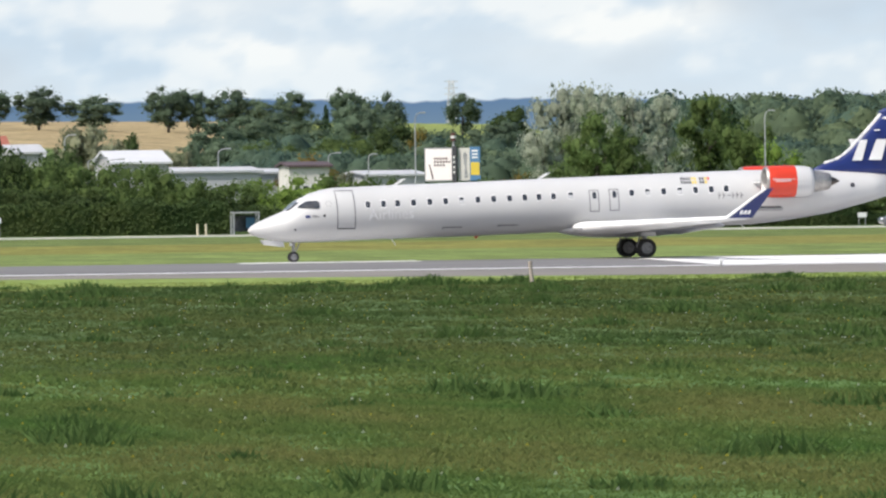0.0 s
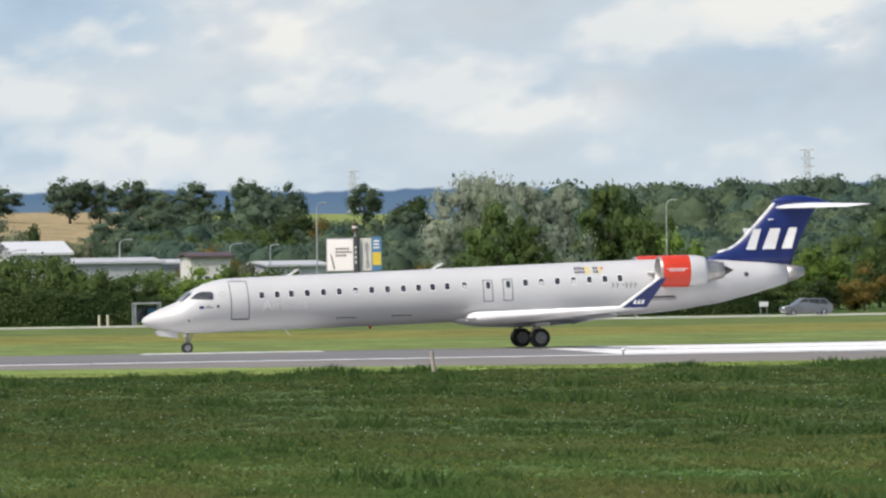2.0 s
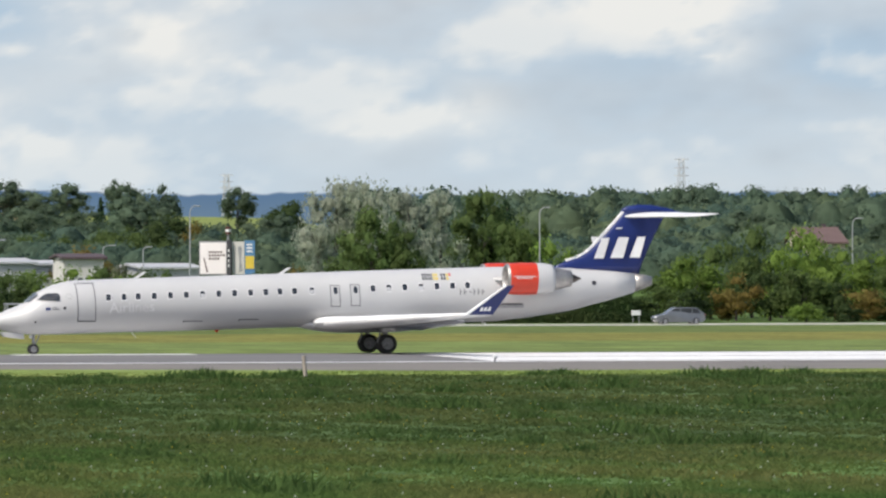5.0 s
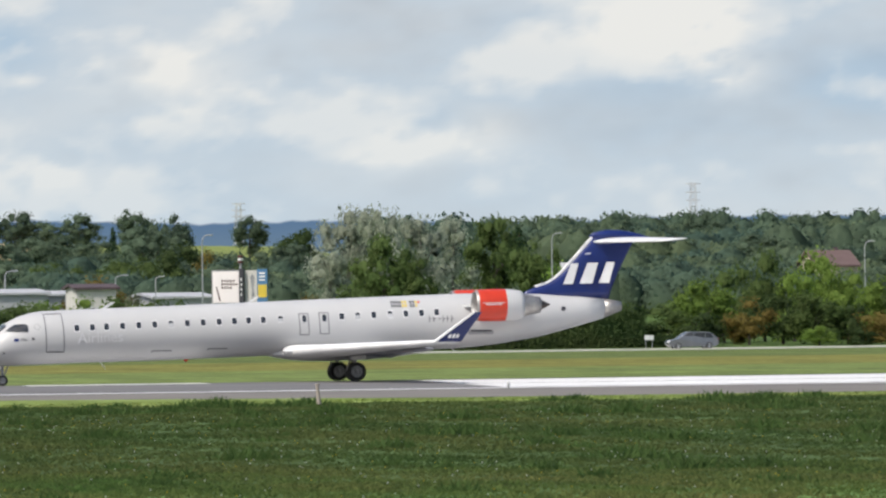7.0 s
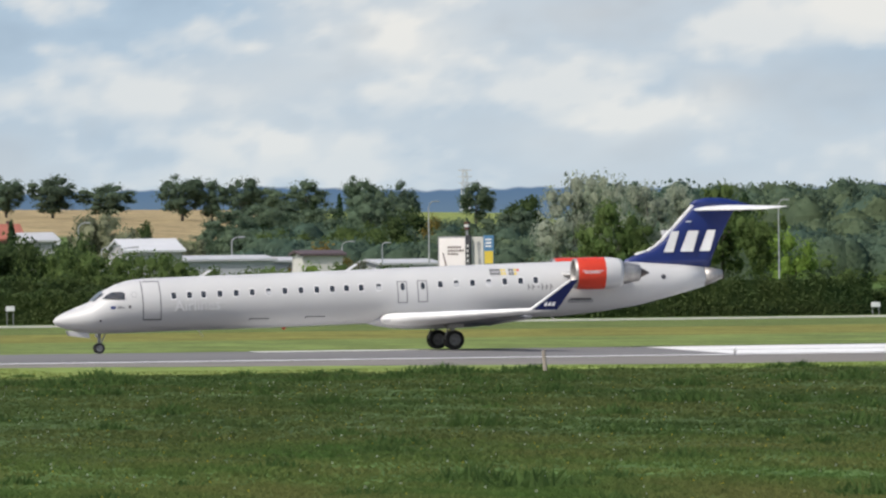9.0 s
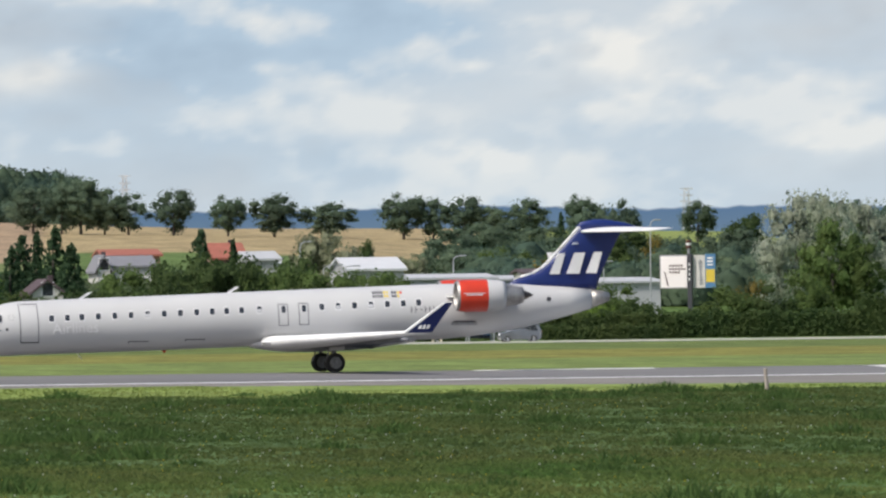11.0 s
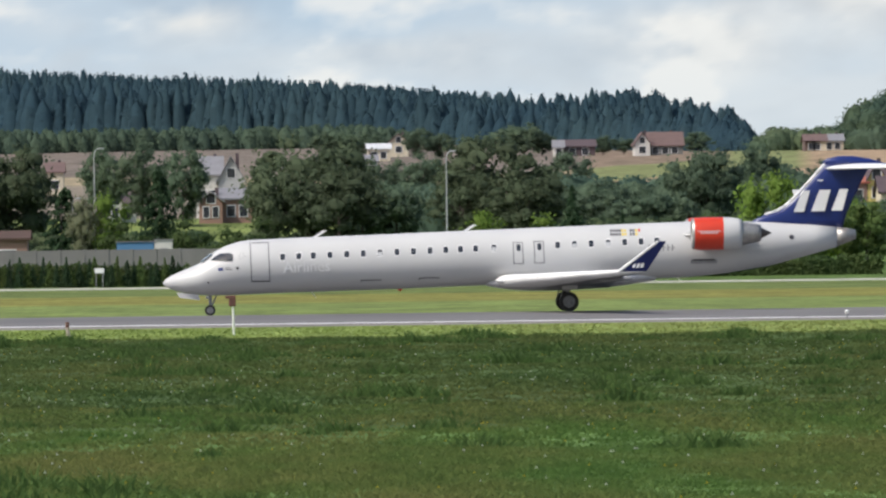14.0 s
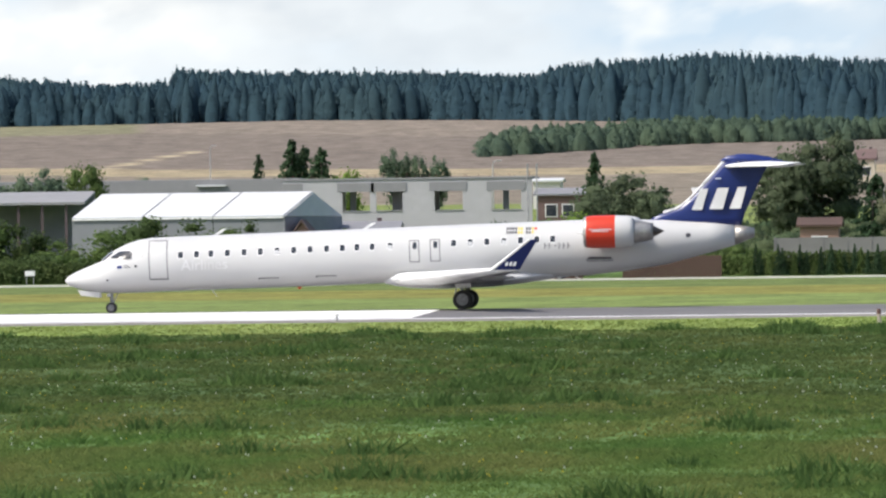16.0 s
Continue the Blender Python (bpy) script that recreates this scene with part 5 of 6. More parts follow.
RENDER_GREY = mat_wall("grey_block_wall", (0.42, 0.42, 0.43))
SHELL = mat_wall("pale_lime_block_wall", (0.43, 0.425, 0.44), 0.9)
TENT_SIDE = mat_wall("grey_tarpaulin", (0.24, 0.25, 0.27))
WALL_GREY = mat_wall("weathered_concrete_panel", (0.20, 0.20, 0.19), 0.8)
CONCRETE = mat_wall("raw_concrete", (0.26, 0.26, 0.27))
SHEET = mat_wall("grey_sheet_roof", (0.47, 0.48, 0.50))
WHITE_SHEET = mat_wall("white_roof_sheet", (0.57, 0.58, 0.60), 0.93)
CREAM = mat_wall("cream_render", (0.62, 0.55, 0.42))
WHITEWASH = mat_wall("whitewashed_wall", (0.634, 0.616, 0.581))
YELLOW_WALL = mat_wall("yellow_render", (0.62, 0.50, 0.17))
BRICK = mat_wall("red_brick", (0.31, 0.19, 0.15))
TILE_RED = mat_wall("orange_red_tiles", (0.352, 0.119, 0.081), 0.75)
TILE_DARK = mat_wall("dark_brown_tiles", (0.095, 0.068, 0.075), 0.75)
TILE_GREY = mat_wall("grey_slate", (0.22, 0.22, 0.24), 0.8)
TILE_PINK = mat_wall("faded_red_tiles", (0.145, 0.095, 0.088), 0.8)
RUST_FENCE = mat_wall("brown_fence_boards", (0.085, 0.05, 0.038), 0.7)
PALE_STEEL = material("galvanised_steel", (0.50, 0.51, 0.52), (0.38, 0.39, 0.40), scale=4, rough=0.5, metal=0.6)
# steel paled in its colour for the haze before the pylons
FAR_STEEL = mat_wall("haze_pale_steel", (0.62, 0.64, 0.66))
BLUE_SHEET = mat_wall("blue_container", (0.09, 0.22, 0.40))
RED_MARK = material("red_marker_paint", (0.15, 0.045, 0.04), (0.09, 0.04, 0.036), scale=4, rough=0.6)
STUB = mat_wall("weathered_white_paint", (0.42, 0.36, 0.31), 0.55)
KERB = mat_wall("pale_concrete_kerb", (0.62, 0.60, 0.55))


def road():
    v, f = [], []
    prof = ((694.0, -0.40), (694.0, -0.17), (694.3, -0.17), (694.35, -0.27), (699.6, -0.27), (699.65, -0.17), (699.95, -0.17), (699.95, -0.40))
    xs = list(range(-170, 281, 15))
    for x in xs:
        v += [(x, y, z) for y, z in prof]
    k = len(prof)
    f = [(i * k + j, (i + 1) * k + j, (i + 1) * k + j + 1, i * k + j + 1) for i in range(len(xs) - 1) for j in range(k - 1)]
    tagged(raw("perimeter_road", v, f, KERB), "pale concrete perimeter road with raised kerbs", "road", kind="structure")


road()


def pane(parent, x, z, w, h, y, frame=None, mat=None):
    bm = box(bmesh.new(), x - w / 2, x + w / 2, y - 0.05, y + 0.05, z - h / 2, z + h / 2)
    win = part("window", box(bmesh.new(), x - w / 2 - 0.1, x + w / 2 + 0.1, y - 0.03, y + 0.06, z - h / 2 - 0.1, z + h / 2 + 0.1), frame or MARK, parent)
    part("pane", bm, mat or GLASS, win)


def house(b0, b1, e_ridge, e_eave, d, wall, roof, label, gable=False, deep=8.0, windows=2, turn=0.0, name="house", chimney=True):
    """A house between two bearings; the ridge runs along the view (gable to the eye) or across it."""
    x0, _, zr = sight(b0, e_ridge, d)
    x1, _, ze = sight(b1, e_eave, d)
    base = land((x0 + x1) / 2, d) - 0.3
    w = x1 - x0
    zr, ze = max(zr - base, 3.5), max(ze - base, 2.2)
    ob = thing(name, (x0 + x1) / 2, d, base, label, name.split("_")[-1], turn=turn)
    o = 0.35
    if gable:
        bm = loft([[(-w / 2, y, 0), (w / 2, y, 0), (w / 2, y, ze), (0, y, zr - 0.12), (-w / 2, y, ze)] for y in (0, deep)])
        part("wall", bm, wall, ob)
        for s in (-1, 1):
            k = (zr - ze) / (w / 2)
            bm = loft([[(s * (w / 2 + o), y, ze - o * k), (0, y, zr), (0, y, zr + 0.22), (s * (w / 2 + o), y, ze - o * k + 0.22)] for y in (-o, deep + o)])
            part("roof", bm, roof, ob)
    else:
        bm = loft([[(x, 0, 0), (x, deep, 0), (x, deep, ze), (x, deep / 2, zr - 0.12), (x, 0, ze)] for x in (-w / 2, w / 2)])
        part("wall", bm, wall, ob)
        for y in (0, deep):
            s = -1 if y == 0 else 1
            k = (zr - ze) / (deep / 2)
            bm = loft([[(x, y + s * o, ze - o * k), (x, deep / 2, zr), (x, deep / 2, zr + 0.22), (x, y + s * o, ze - o * k + 0.22)] for x in (-w / 2 - o, w / 2 + o)])
            part("roof", bm, roof, ob)
    for k in range(windows):
        x = w * ((k + 0.5) / windows - 0.5) * 0.8
        pane(ob, x, min(ze * 0.55, ze - 1.0), min(1.3, w / windows * 0.5), 1.3, -0.03)
    if gable and windows:
        pane(ob, 0, ze + (zr - ze) * 0.3, 1.0, 1.2, -0.03)
    if chimney:
        part("chimney", box(bmesh.new(), 0.18 * w, 0.18 * w + 0.45, deep * 0.5, deep * 0.5 + 0.45, ze, zr + 0.55), TILE_DARK, ob)
    return ob


HOUSES = (  # two corners in bearing and rise: ridge at the first, eaves at the second; depth; walls; roof
    ((1131, 128), (1163, 99), 1000, YELLOW_WALL, TILE_DARK, "yellow house with a dark brown tiled roof", True, 9, 1),
    ((1161, 125), (1208, 83), 1001, YELLOW_WALL, TILE_DARK, "long dark brown roof of a yellow house", False, 9, 0),
    ((1154, 102), (1236, 75), 990, CREAM, TILE_DARK, "low wing with a dark brown tiled roof", False, 8, 3),
    ((1266, 120), (1313, 92), 1010, WHITEWASH, TILE_RED, "house with an orange-red tiled roof", False, 9, 2),
    ((1311, 122), (1360, 91), 1008, CREAM, TILE_RED, "gabled house with an orange-red tiled roof", True, 9, 1),
    ((1290, 91), (1368, 70), 985, TILE_PINK, TILE_GREY, "low house with a grey slate roof", False, 8, 3),
    ((1096, 101), (1130, 92), 1000, BRICK, TILE_RED, "small house with a red roof", False, 7, 1),
    ((720, 186), (747, 167), 1640, WHITEWASH, TILE_PINK, "white farmhouse gable below the wood", True, 9, 1),
    ((742, 186), (805, 159), 1645, WALL_GREY, TILE_PINK, "white farmhouse with a faded red roof", False, 9, 3),
    ((1021, 170), (1045, 159), 1660, TILE_PINK, TILE_PINK, "small house far off on the rise", False, 8, 1),
    ((1053, 171), (1089, 161), 1670, CREAM, TILE_GREY, "cream house far off on the rise", False, 8, 2),
    ((1449, 176), (1485, 160), 1660, CREAM, TILE_PINK, "house with a faded roof before the wood", True, 8, 1),
    ((1858, 83), (1880, 63), 880, WHITEWASH, TILE_GREY, "white gable with a grey roof", True, 8, 1),
    ((1876, 81), (1958, 64), 885, WHITEWASH, TILE_GREY, "low white building with a grey roof", False, 9, 4),
    ((1870, 93), (1968, 83), 960, BRICK, TILE_RED, "long low building with a red roof", False, 9, 4),
    ((2061, 102), (2118, 77), 900, BRICK, TILE_RED, "brick house with a red roof", False, 9, 2),
    ((2128, 81), (2178, 65), 870, WHITEWASH, SHEET, "low shed with a grey sheet roof", False, 8, 1),
    ((1742, 41), (1796, 20), 760, WHITEWASH, TILE_DARK, "small house with a dark roof", True, 8, 1),
    ((-58, 152), (-12, 121), 1080, WHITEWASH, TILE_GREY, "tall house with a steep grey slate roof", False, 10, 2),
    ((-18, 152), (28, 112), 1078, RENDER_GREY, TILE_GREY, "grey gabled house with a slate roof", True, 10, 2),
    ((-52, 91), (-11, 75), 1000, BRICK, TILE_GREY, "brick house with white trim", True, 8, 2),
    ((-12, 95), (42, 78), 1003, BRICK, TILE_GREY, "brick house with a grey roof", False, 8, 2),
    ((-212, 91), (-189, 73), 1020, WHITEWASH, TILE_DARK, "white cottage gable with a window", True, 8, 1),
    ((-192, 88), (-165, 71), 1022, WHITEWASH, TILE_DARK, "white cottage with a dark roof", False, 8, 1),
    ((-322, 145), (-292, 129), 1350, CREAM, TILE_PINK, "house on the slope with a faded roof", False, 8, 1),
    ((247, 172), (287, 163), 1700, CREAM, WHITE_SHEET, "cream building with a pale roof on the slope", False, 8, 2),
    ((285, 189), (319, 175), 1760, CREAM, TILE_PINK, "house with a faded red roof below the forest", True, 8, 1),
    ((222, 152), (264, 141), 1500, RENDER_GREY, TILE_GREY, "low grey house on the slope", False, 8, 2),
    ((577, 170), (594, 161), 1690, WHITEWASH, TILE_GREY, "small white hut on the slope", False, 5, 1),
    ((592, 167), (650, 159), 1694, TILE_DARK, TILE_DARK, "long dark barn on the slope", False, 8, 2),
    ((1025, 174), (1059, 161), 1660, CREAM, TILE_PINK, "house at the field's upper edge", False, 8, 1),
    ((-1263, 26), (-1141, 3), 770, WALL_GREY, TILE_GREY, "dull grey bungalow with a grey roof", False, 9, 2),
    ((-1139, 27), (-987, 11), 800, WALL_GREY, TILE_PINK, "low grey building with a faded red roof", False, 9, 2),
    ((-1339, 31), (-1275, -16), 760, BRICK, TILE_PINK, "small building with a steep red roof", True, 8, 1),
    ((-1320, 42), (-1288, 25), 775, BRICK, TILE_PINK, "small hut with a red roof", False, 5, 1),
    ((-896, 100), (-848, 96), 1050, WHITEWASH, WHITE_SHEET, "small white flat-roofed building", False, 6, 2),
    ((-890, 82), (-780, 72), 930, TILE_PINK, TILE_GREY, "long low barn with a grey roof", False, 9, 3),
    ((2302, 73), (2399, 53), 800, RENDER_GREY, WHITE_SHEET, "shed with a bright white sheet roof", False, 12, 0),
    ((2126, 86), (2178, 73), 800, RENDER_GREY, SHEET, "shed with a grey sheet roof", False, 10, 1),
    ((2401, 42), (2561, 35), 820, SHEET, SHEET, "long grey warehouse wall and roof", False, 14, 0),
    ((2541, 38), (2686, 32), 830, SHEET, SHEET, "long grey warehouse behind bushes", False, 14, 0),
    ((2751, 32), (2853, 25), 830, SHEET, SHEET, "grey warehouse behind the billboard", False, 14, 0),
    ((2613, 49), (2683, 43), 790, WHITEWASH, TILE_DARK, "flat white kiosk with a dark roof", False, 6, 4),
    ((2954, 56), (3043, 41), 980, WHITEWASH, TILE_GREY, "low white building with a grey roof", False, 9, 5),
    ((3017, 71), (3051, 57), 1100, BRICK, TILE_RED, "house with a red tiled roof", False, 8, 1),
    ((3926, 93), (3995, 68), 900, CREAM, TILE_PINK, "house with a faded red roof behind bushes", False, 9, 2),
    ((624, 16), (700, 9), 790, WALL_GREY, SHEET, "low building with a long grey roof", False, 9, 3),
    ((-425, 23), (-357, 11), 760, BRICK, RUST_FENCE, "orange-brown garden shed behind the hedge", False, 6, 1),
    ((-617, 20), (-542, 11), 850, WALL_GREY, TILE_DARK, "low grey building behind gardens", False, 8, 3))
for (b0, e0), (b1, e1), d, wall, roof, label, gable, deep, wins in HOUSES:
    nm = "house" if "hous" in label or "cottage" in label or "bungalow" in label or "gable" in label or "wing" in label else "shed" if "shed" in label else "building"
    house(b0, b1, e0, e1, d, wall, roof, label, gable, deep, wins, name=nm, chimney=nm == "house" and wins > 0)


def unfinished_building():
    """A roofless two-storey shell of grey blocks with empty window openings."""
    d = 800
    x0, _, zt = sight(-1339, 106, d)
    x1 = sight(-898, 100, d)[0]
    base = land(x0, d)
    top, w = zt - base, x1 - x0
    ob = thing("unfinished_building", x0, d, base, "unfinished grey block building with empty window openings", "building")
    s = UNIT / d
    cuts = [(4, 28), (106, 155), (166, 213), (270, 320), (372, 424)]
    lo, hi = top - 58 / s, top - 22 / s
    xs, t = 0.0, 0.35
    part("lower_wall", box(bmesh.new(), 0, w, 0, t, -0.3, lo), SHELL, ob)
    part("upper_wall", box(bmesh.new(), 0, w, 0, t, hi, top - 0.18), SHELL, ob)
    for a, b in cuts + [(w * s, w * s)]:
        a, b = a / s, b / s
        if a > xs:
            part("pier", box(bmesh.new(), xs, min(a, w), 0, t, lo, hi), SHELL, ob)
        if b > a:
            part("lintel", box(bmesh.new(), max(a - 0.5, 0.02), min(b + 0.4, w - 0.02), -0.06, t - 0.1, hi - 0.12, hi + 0.75), CONCRETE, ob)
            part("sill", box(bmesh.new(), a - 0.05, min(b + 0.05, w), -0.08, t, lo - 0.08, lo + 0.03), CONCRETE, ob)
        xs = b
    part("slab", box(bmesh.new(), -0.1, w + 0.1, -0.1, 10, top - 0.18, top, 0.02), CONCRETE, ob)
    part("back_wall", box(bmesh.new(), 0, w * 0.22, 9.2, 9.5, -0.3, top - 0.18), SHELL, ob)
    part("back_wall", box(bmesh.new(), w * 0.50, w * 0.60, 9.2, 9.5, -0.3, top - 0.18), SHELL, ob)
    for a in (115, 190, 200, 388):
        part("pillar", box(bmesh.new(), a / s, a / s + 0.55, 3.2, 3.7, -0.3, top - 0.18), SHELL, ob)
    for x in (w - 0.4, w + 0.5):
        part("pole", rod(bmesh.new(), (x, -0.5, -0.3), (x, -0.5, top + 1.2), 0.07), STRUT, ob)
    # bent bars of the ring beam stand out of the slab
    rng = random.Random(4)
    for k in range(26):
        x = w * (k + rng.random()) / 26
        part("rebar", rod(bmesh.new(), (x, 0.15, top - 0.02), (x + rng.uniform(-0.1, 0.1), 0.15, top + rng.uniform(0.2, 0.55)), 0.022, sides=5), RED_MARK, ob)
    # a long lower slab roof beside it
    xa, _, za = sight(-1959, 107, 850)
    xb = sight(-1309, 105, 850)[0]
    g = land(xa, 850)
    ob = thing("open_hall", xa, 850, g, "long open hall with a grey concrete roof on posts", "building")
    part("roof", box(bmesh.new(), 0, xb - xa, 0, 12, za - g - 1.5, za - g, 0.03), CONCRETE, ob)
    for k in range(12):
        x = (xb - xa) * (k + 0.3) / 12
        part("post", box(bmesh.new(), x, x + 0.45, 0.4, 0.85, -0.3, za - g - 1.5), CONCRETE, ob)
    part("back_wall", box(bmesh.new(), 0, xb - xa, 11.4, 11.8, -0.3, za - g - 1.5), RENDER_GREY, ob)
    part("roof_sheet", box(bmesh.new(), (xb - xa) * 0.72, (xb - xa) * 0.80, -0.4, 3, za - g - 0.75, za - g - 0.55), WHITE_SHEET, ob)
    # a lower lean-to before it
    xa, _, za = sight(-1985, 90, 808)
    xb = sight(-1690, 86, 808)[0]
    g = land(xa, 808)
    ob = thing("lean_to", xa, 808, g, "low lean-to with a grey sheet roof on dark posts", "building")
    part("roof", loft([[(x, 0, za - g - 1.35), (x, 9, za - g - 0.2), (x, 9, za - g), (x, 0, za - g - 1.1)] for x in (0, xb - xa)]), CONCRETE, ob)
    for k in range(7):
        x = (xb - xa) * (k + 0.15) / 7
        part("post", box(bmesh.new(), x, x + 0.25, 0.3, 0.55, -0.3, za - g - 1.3), TILE_DARK, ob)
    part("back_wall", box(bmesh.new(), 0, xb - xa, 8.6, 8.8, -0.3, za - g - 0.25), TENT_SIDE, ob)


unfinished_building()


def tent_hall():
    """A white fabric hall: three roof bays and grey side walls."""
    d = 765
    xa, _, zr = sight(-1662, 82, d)
    xb = sight(-1356, 79, d)[0]
    xl, _, ze = sight(-1702, 40, d)
    g = land(xa, d)
    ob = thing("tent_hall", xl, d - 5, g, "large white fabric storage hall with grey walls", "hall")
    w, r, e = xb - xl + 1.4, zr - g, ze - g
    bays = 3
    for k in range(bays):
        a, b = w * k / bays + 0.04, w * (k + 1) / bays - 0.04
        skew = xa - xl
        bm = loft([[(x, 0, e), (x + skew * 1.0, 6.5, r), (x + skew, 6.5, r + 0.12), (x, 0, e + 0.12)] for x in (a, b)])
        part("roof_panel", bm, WHITE_SHEET, ob)
        bm = loft([[(x + skew, 6.5, r), (x + skew * 2, 13, e), (x + skew * 2, 13, e + 0.12), (x + skew, 6.5, r + 0.12)] for x in (a, b)])
        part("roof_panel", bm, WHITE_SHEET, ob)
        part("wall_panel", box(bmesh.new(), a, b, 0.1, 0.2, -0.2, e), TENT_SIDE, ob)
        if k:
            part("seam_strap", loft([[(x, -0.03, e + 0.13), (x + skew, 6.5, r + 0.13), (x + skew, 6.5, r + 0.16), (x, -0.03, e + 0.16)] for x in (a - 0.09, a + 0.01)]), TENT_SIDE, ob)
        part("eave_rail", box(bmesh.new(), a, b, -0.06, 0.02, e - 0.16, e + 0.02), MARK, ob)
    k = xa - xl
    part("gable_end", loft([[(w + dx, 0.02, e + 0.02), (w + 2 * k + dx, 13, e + 0.02), (w + k + dx, 6.5, r)] for dx in (0, 0.1)]), WHITE_SHEET, ob, "white fabric gable")
    part("gable_wall", loft([[(w + dx, 0.1, -0.2), (w + 2 * k + dx, 13, -0.2), (w + 2 * k + dx, 13, e - 0.02), (w + dx, 0.1, e - 0.02)] for dx in (0, 0.08)]), TENT_SIDE, ob)


tent_hall()


# ---- masts, lamps, signs, posts ----
def footing(b, e):
    """The place on the flat airfield that lies on bearing b at rise e."""
    d = (EYE[2] + 0.30) * UNIT / -e * math.cos(b / UNIT)
    return d * math.tan(b / UNIT), d, -0.30


def lamp_post(b, e, d, arm, label="tall grey street lamp post"):
    x, y, top = sight(b, e, d)
    g = land(x, y)
    h = max(top - g, 3)
    ob = thing("street_lamp", x, y, g, label, "lamp", "street lamps")
    bm = rod(bmesh.new(), (0, 0, -0.1), (0, 0, h * 0.93), 0.10, 0.06, 8)
    for k in range(5):
        p, q = k / 5, (k + 1) / 5
        rod(bm, (arm * (1 - math.cos(p * 1.57)), 0, h * (0.93 + 0.07 * math.sin(p * 1.57))), (arm * (1 - math.cos(q * 1.57)), 0, h * (0.93 + 0.07 * math.sin(q * 1.57))), 0.05, 0.05, 6)
    part("pole", bm, PALE_STEEL, ob)
    part("lamp_head", box(bmesh.new(), arm - 0.1, arm + 0.55, -0.14, 0.14, h - 0.06, h + 0.08, 0.03), PALE_STEEL, ob)


for b, e, d, arm in ((2257, 64, 760, 1.3), (2288, 61, 762, 1.3), (2836, 136, 790, 0.5), (3455, 132, 790, 0.5), (4008, 111, 790, 0.5), (2216, 105, 790, 0.6),
                     (-237, 170, 790, 0.4), (386, 158, 790, 0.4), (-276, 82, 800, 0.4), (2682, 67, 830, 0.8), (2487, 77, 830, 0.8), (2753, 64, 830, 0.4),
                     (-1467, 167, 1350, 0.5), (-967, 134, 1000, 0.5)):
    lamp_post(b, e, d, arm)


def pylon(b, e, d, wide):
    """A lattice power pylon."""
    x, y, top = sight(b, e, d)
    g = land(x, y)
    h, w = top - g, wide * d / UNIT
    ob = thing("power_pylon", x, y, g, "grey steel lattice power pylon on the horizon", "pylon", "power pylons")
    bm = bmesh.new()

    def half(z):
        return w / 2 * (1.7 - 1.15 * min(z / h, 0.8) / 0.8)
    for sx in (-1, 1):
        for sy in (-1, 1):
            rod(bm, (sx * half(0), sy * half(0), 0), (sx * half(h), sy * half(h), h), 0.13, 0.10, 5)
    for k in range(14):
        z0, z1 = h * k / 14, h * (k + 1) / 14
        for s in (-1, 1):
            for y0 in (-1, 1):
                rod(bm, (-s * half(z0), y0 * half(z0), z0), (s * half(z1), y0 * half(z1), z1), 0.05, 0.05, 4)
    part("lattice", bm, FAR_STEEL, ob)
    bm = bmesh.new()
    for z in (0.82, 0.90, 0.985):
        box(bm, -w * 0.95, w * 0.95, -0.15, 0.15, h * z - 0.14, h * z + 0.14)
    part("cross_arm", bm, FAR_STEEL, ob)


pylon(2901, 193, 2400, 13)
pylon(3706, 219, 2350, 14)
pylon(1907, 227, 2300, 11)


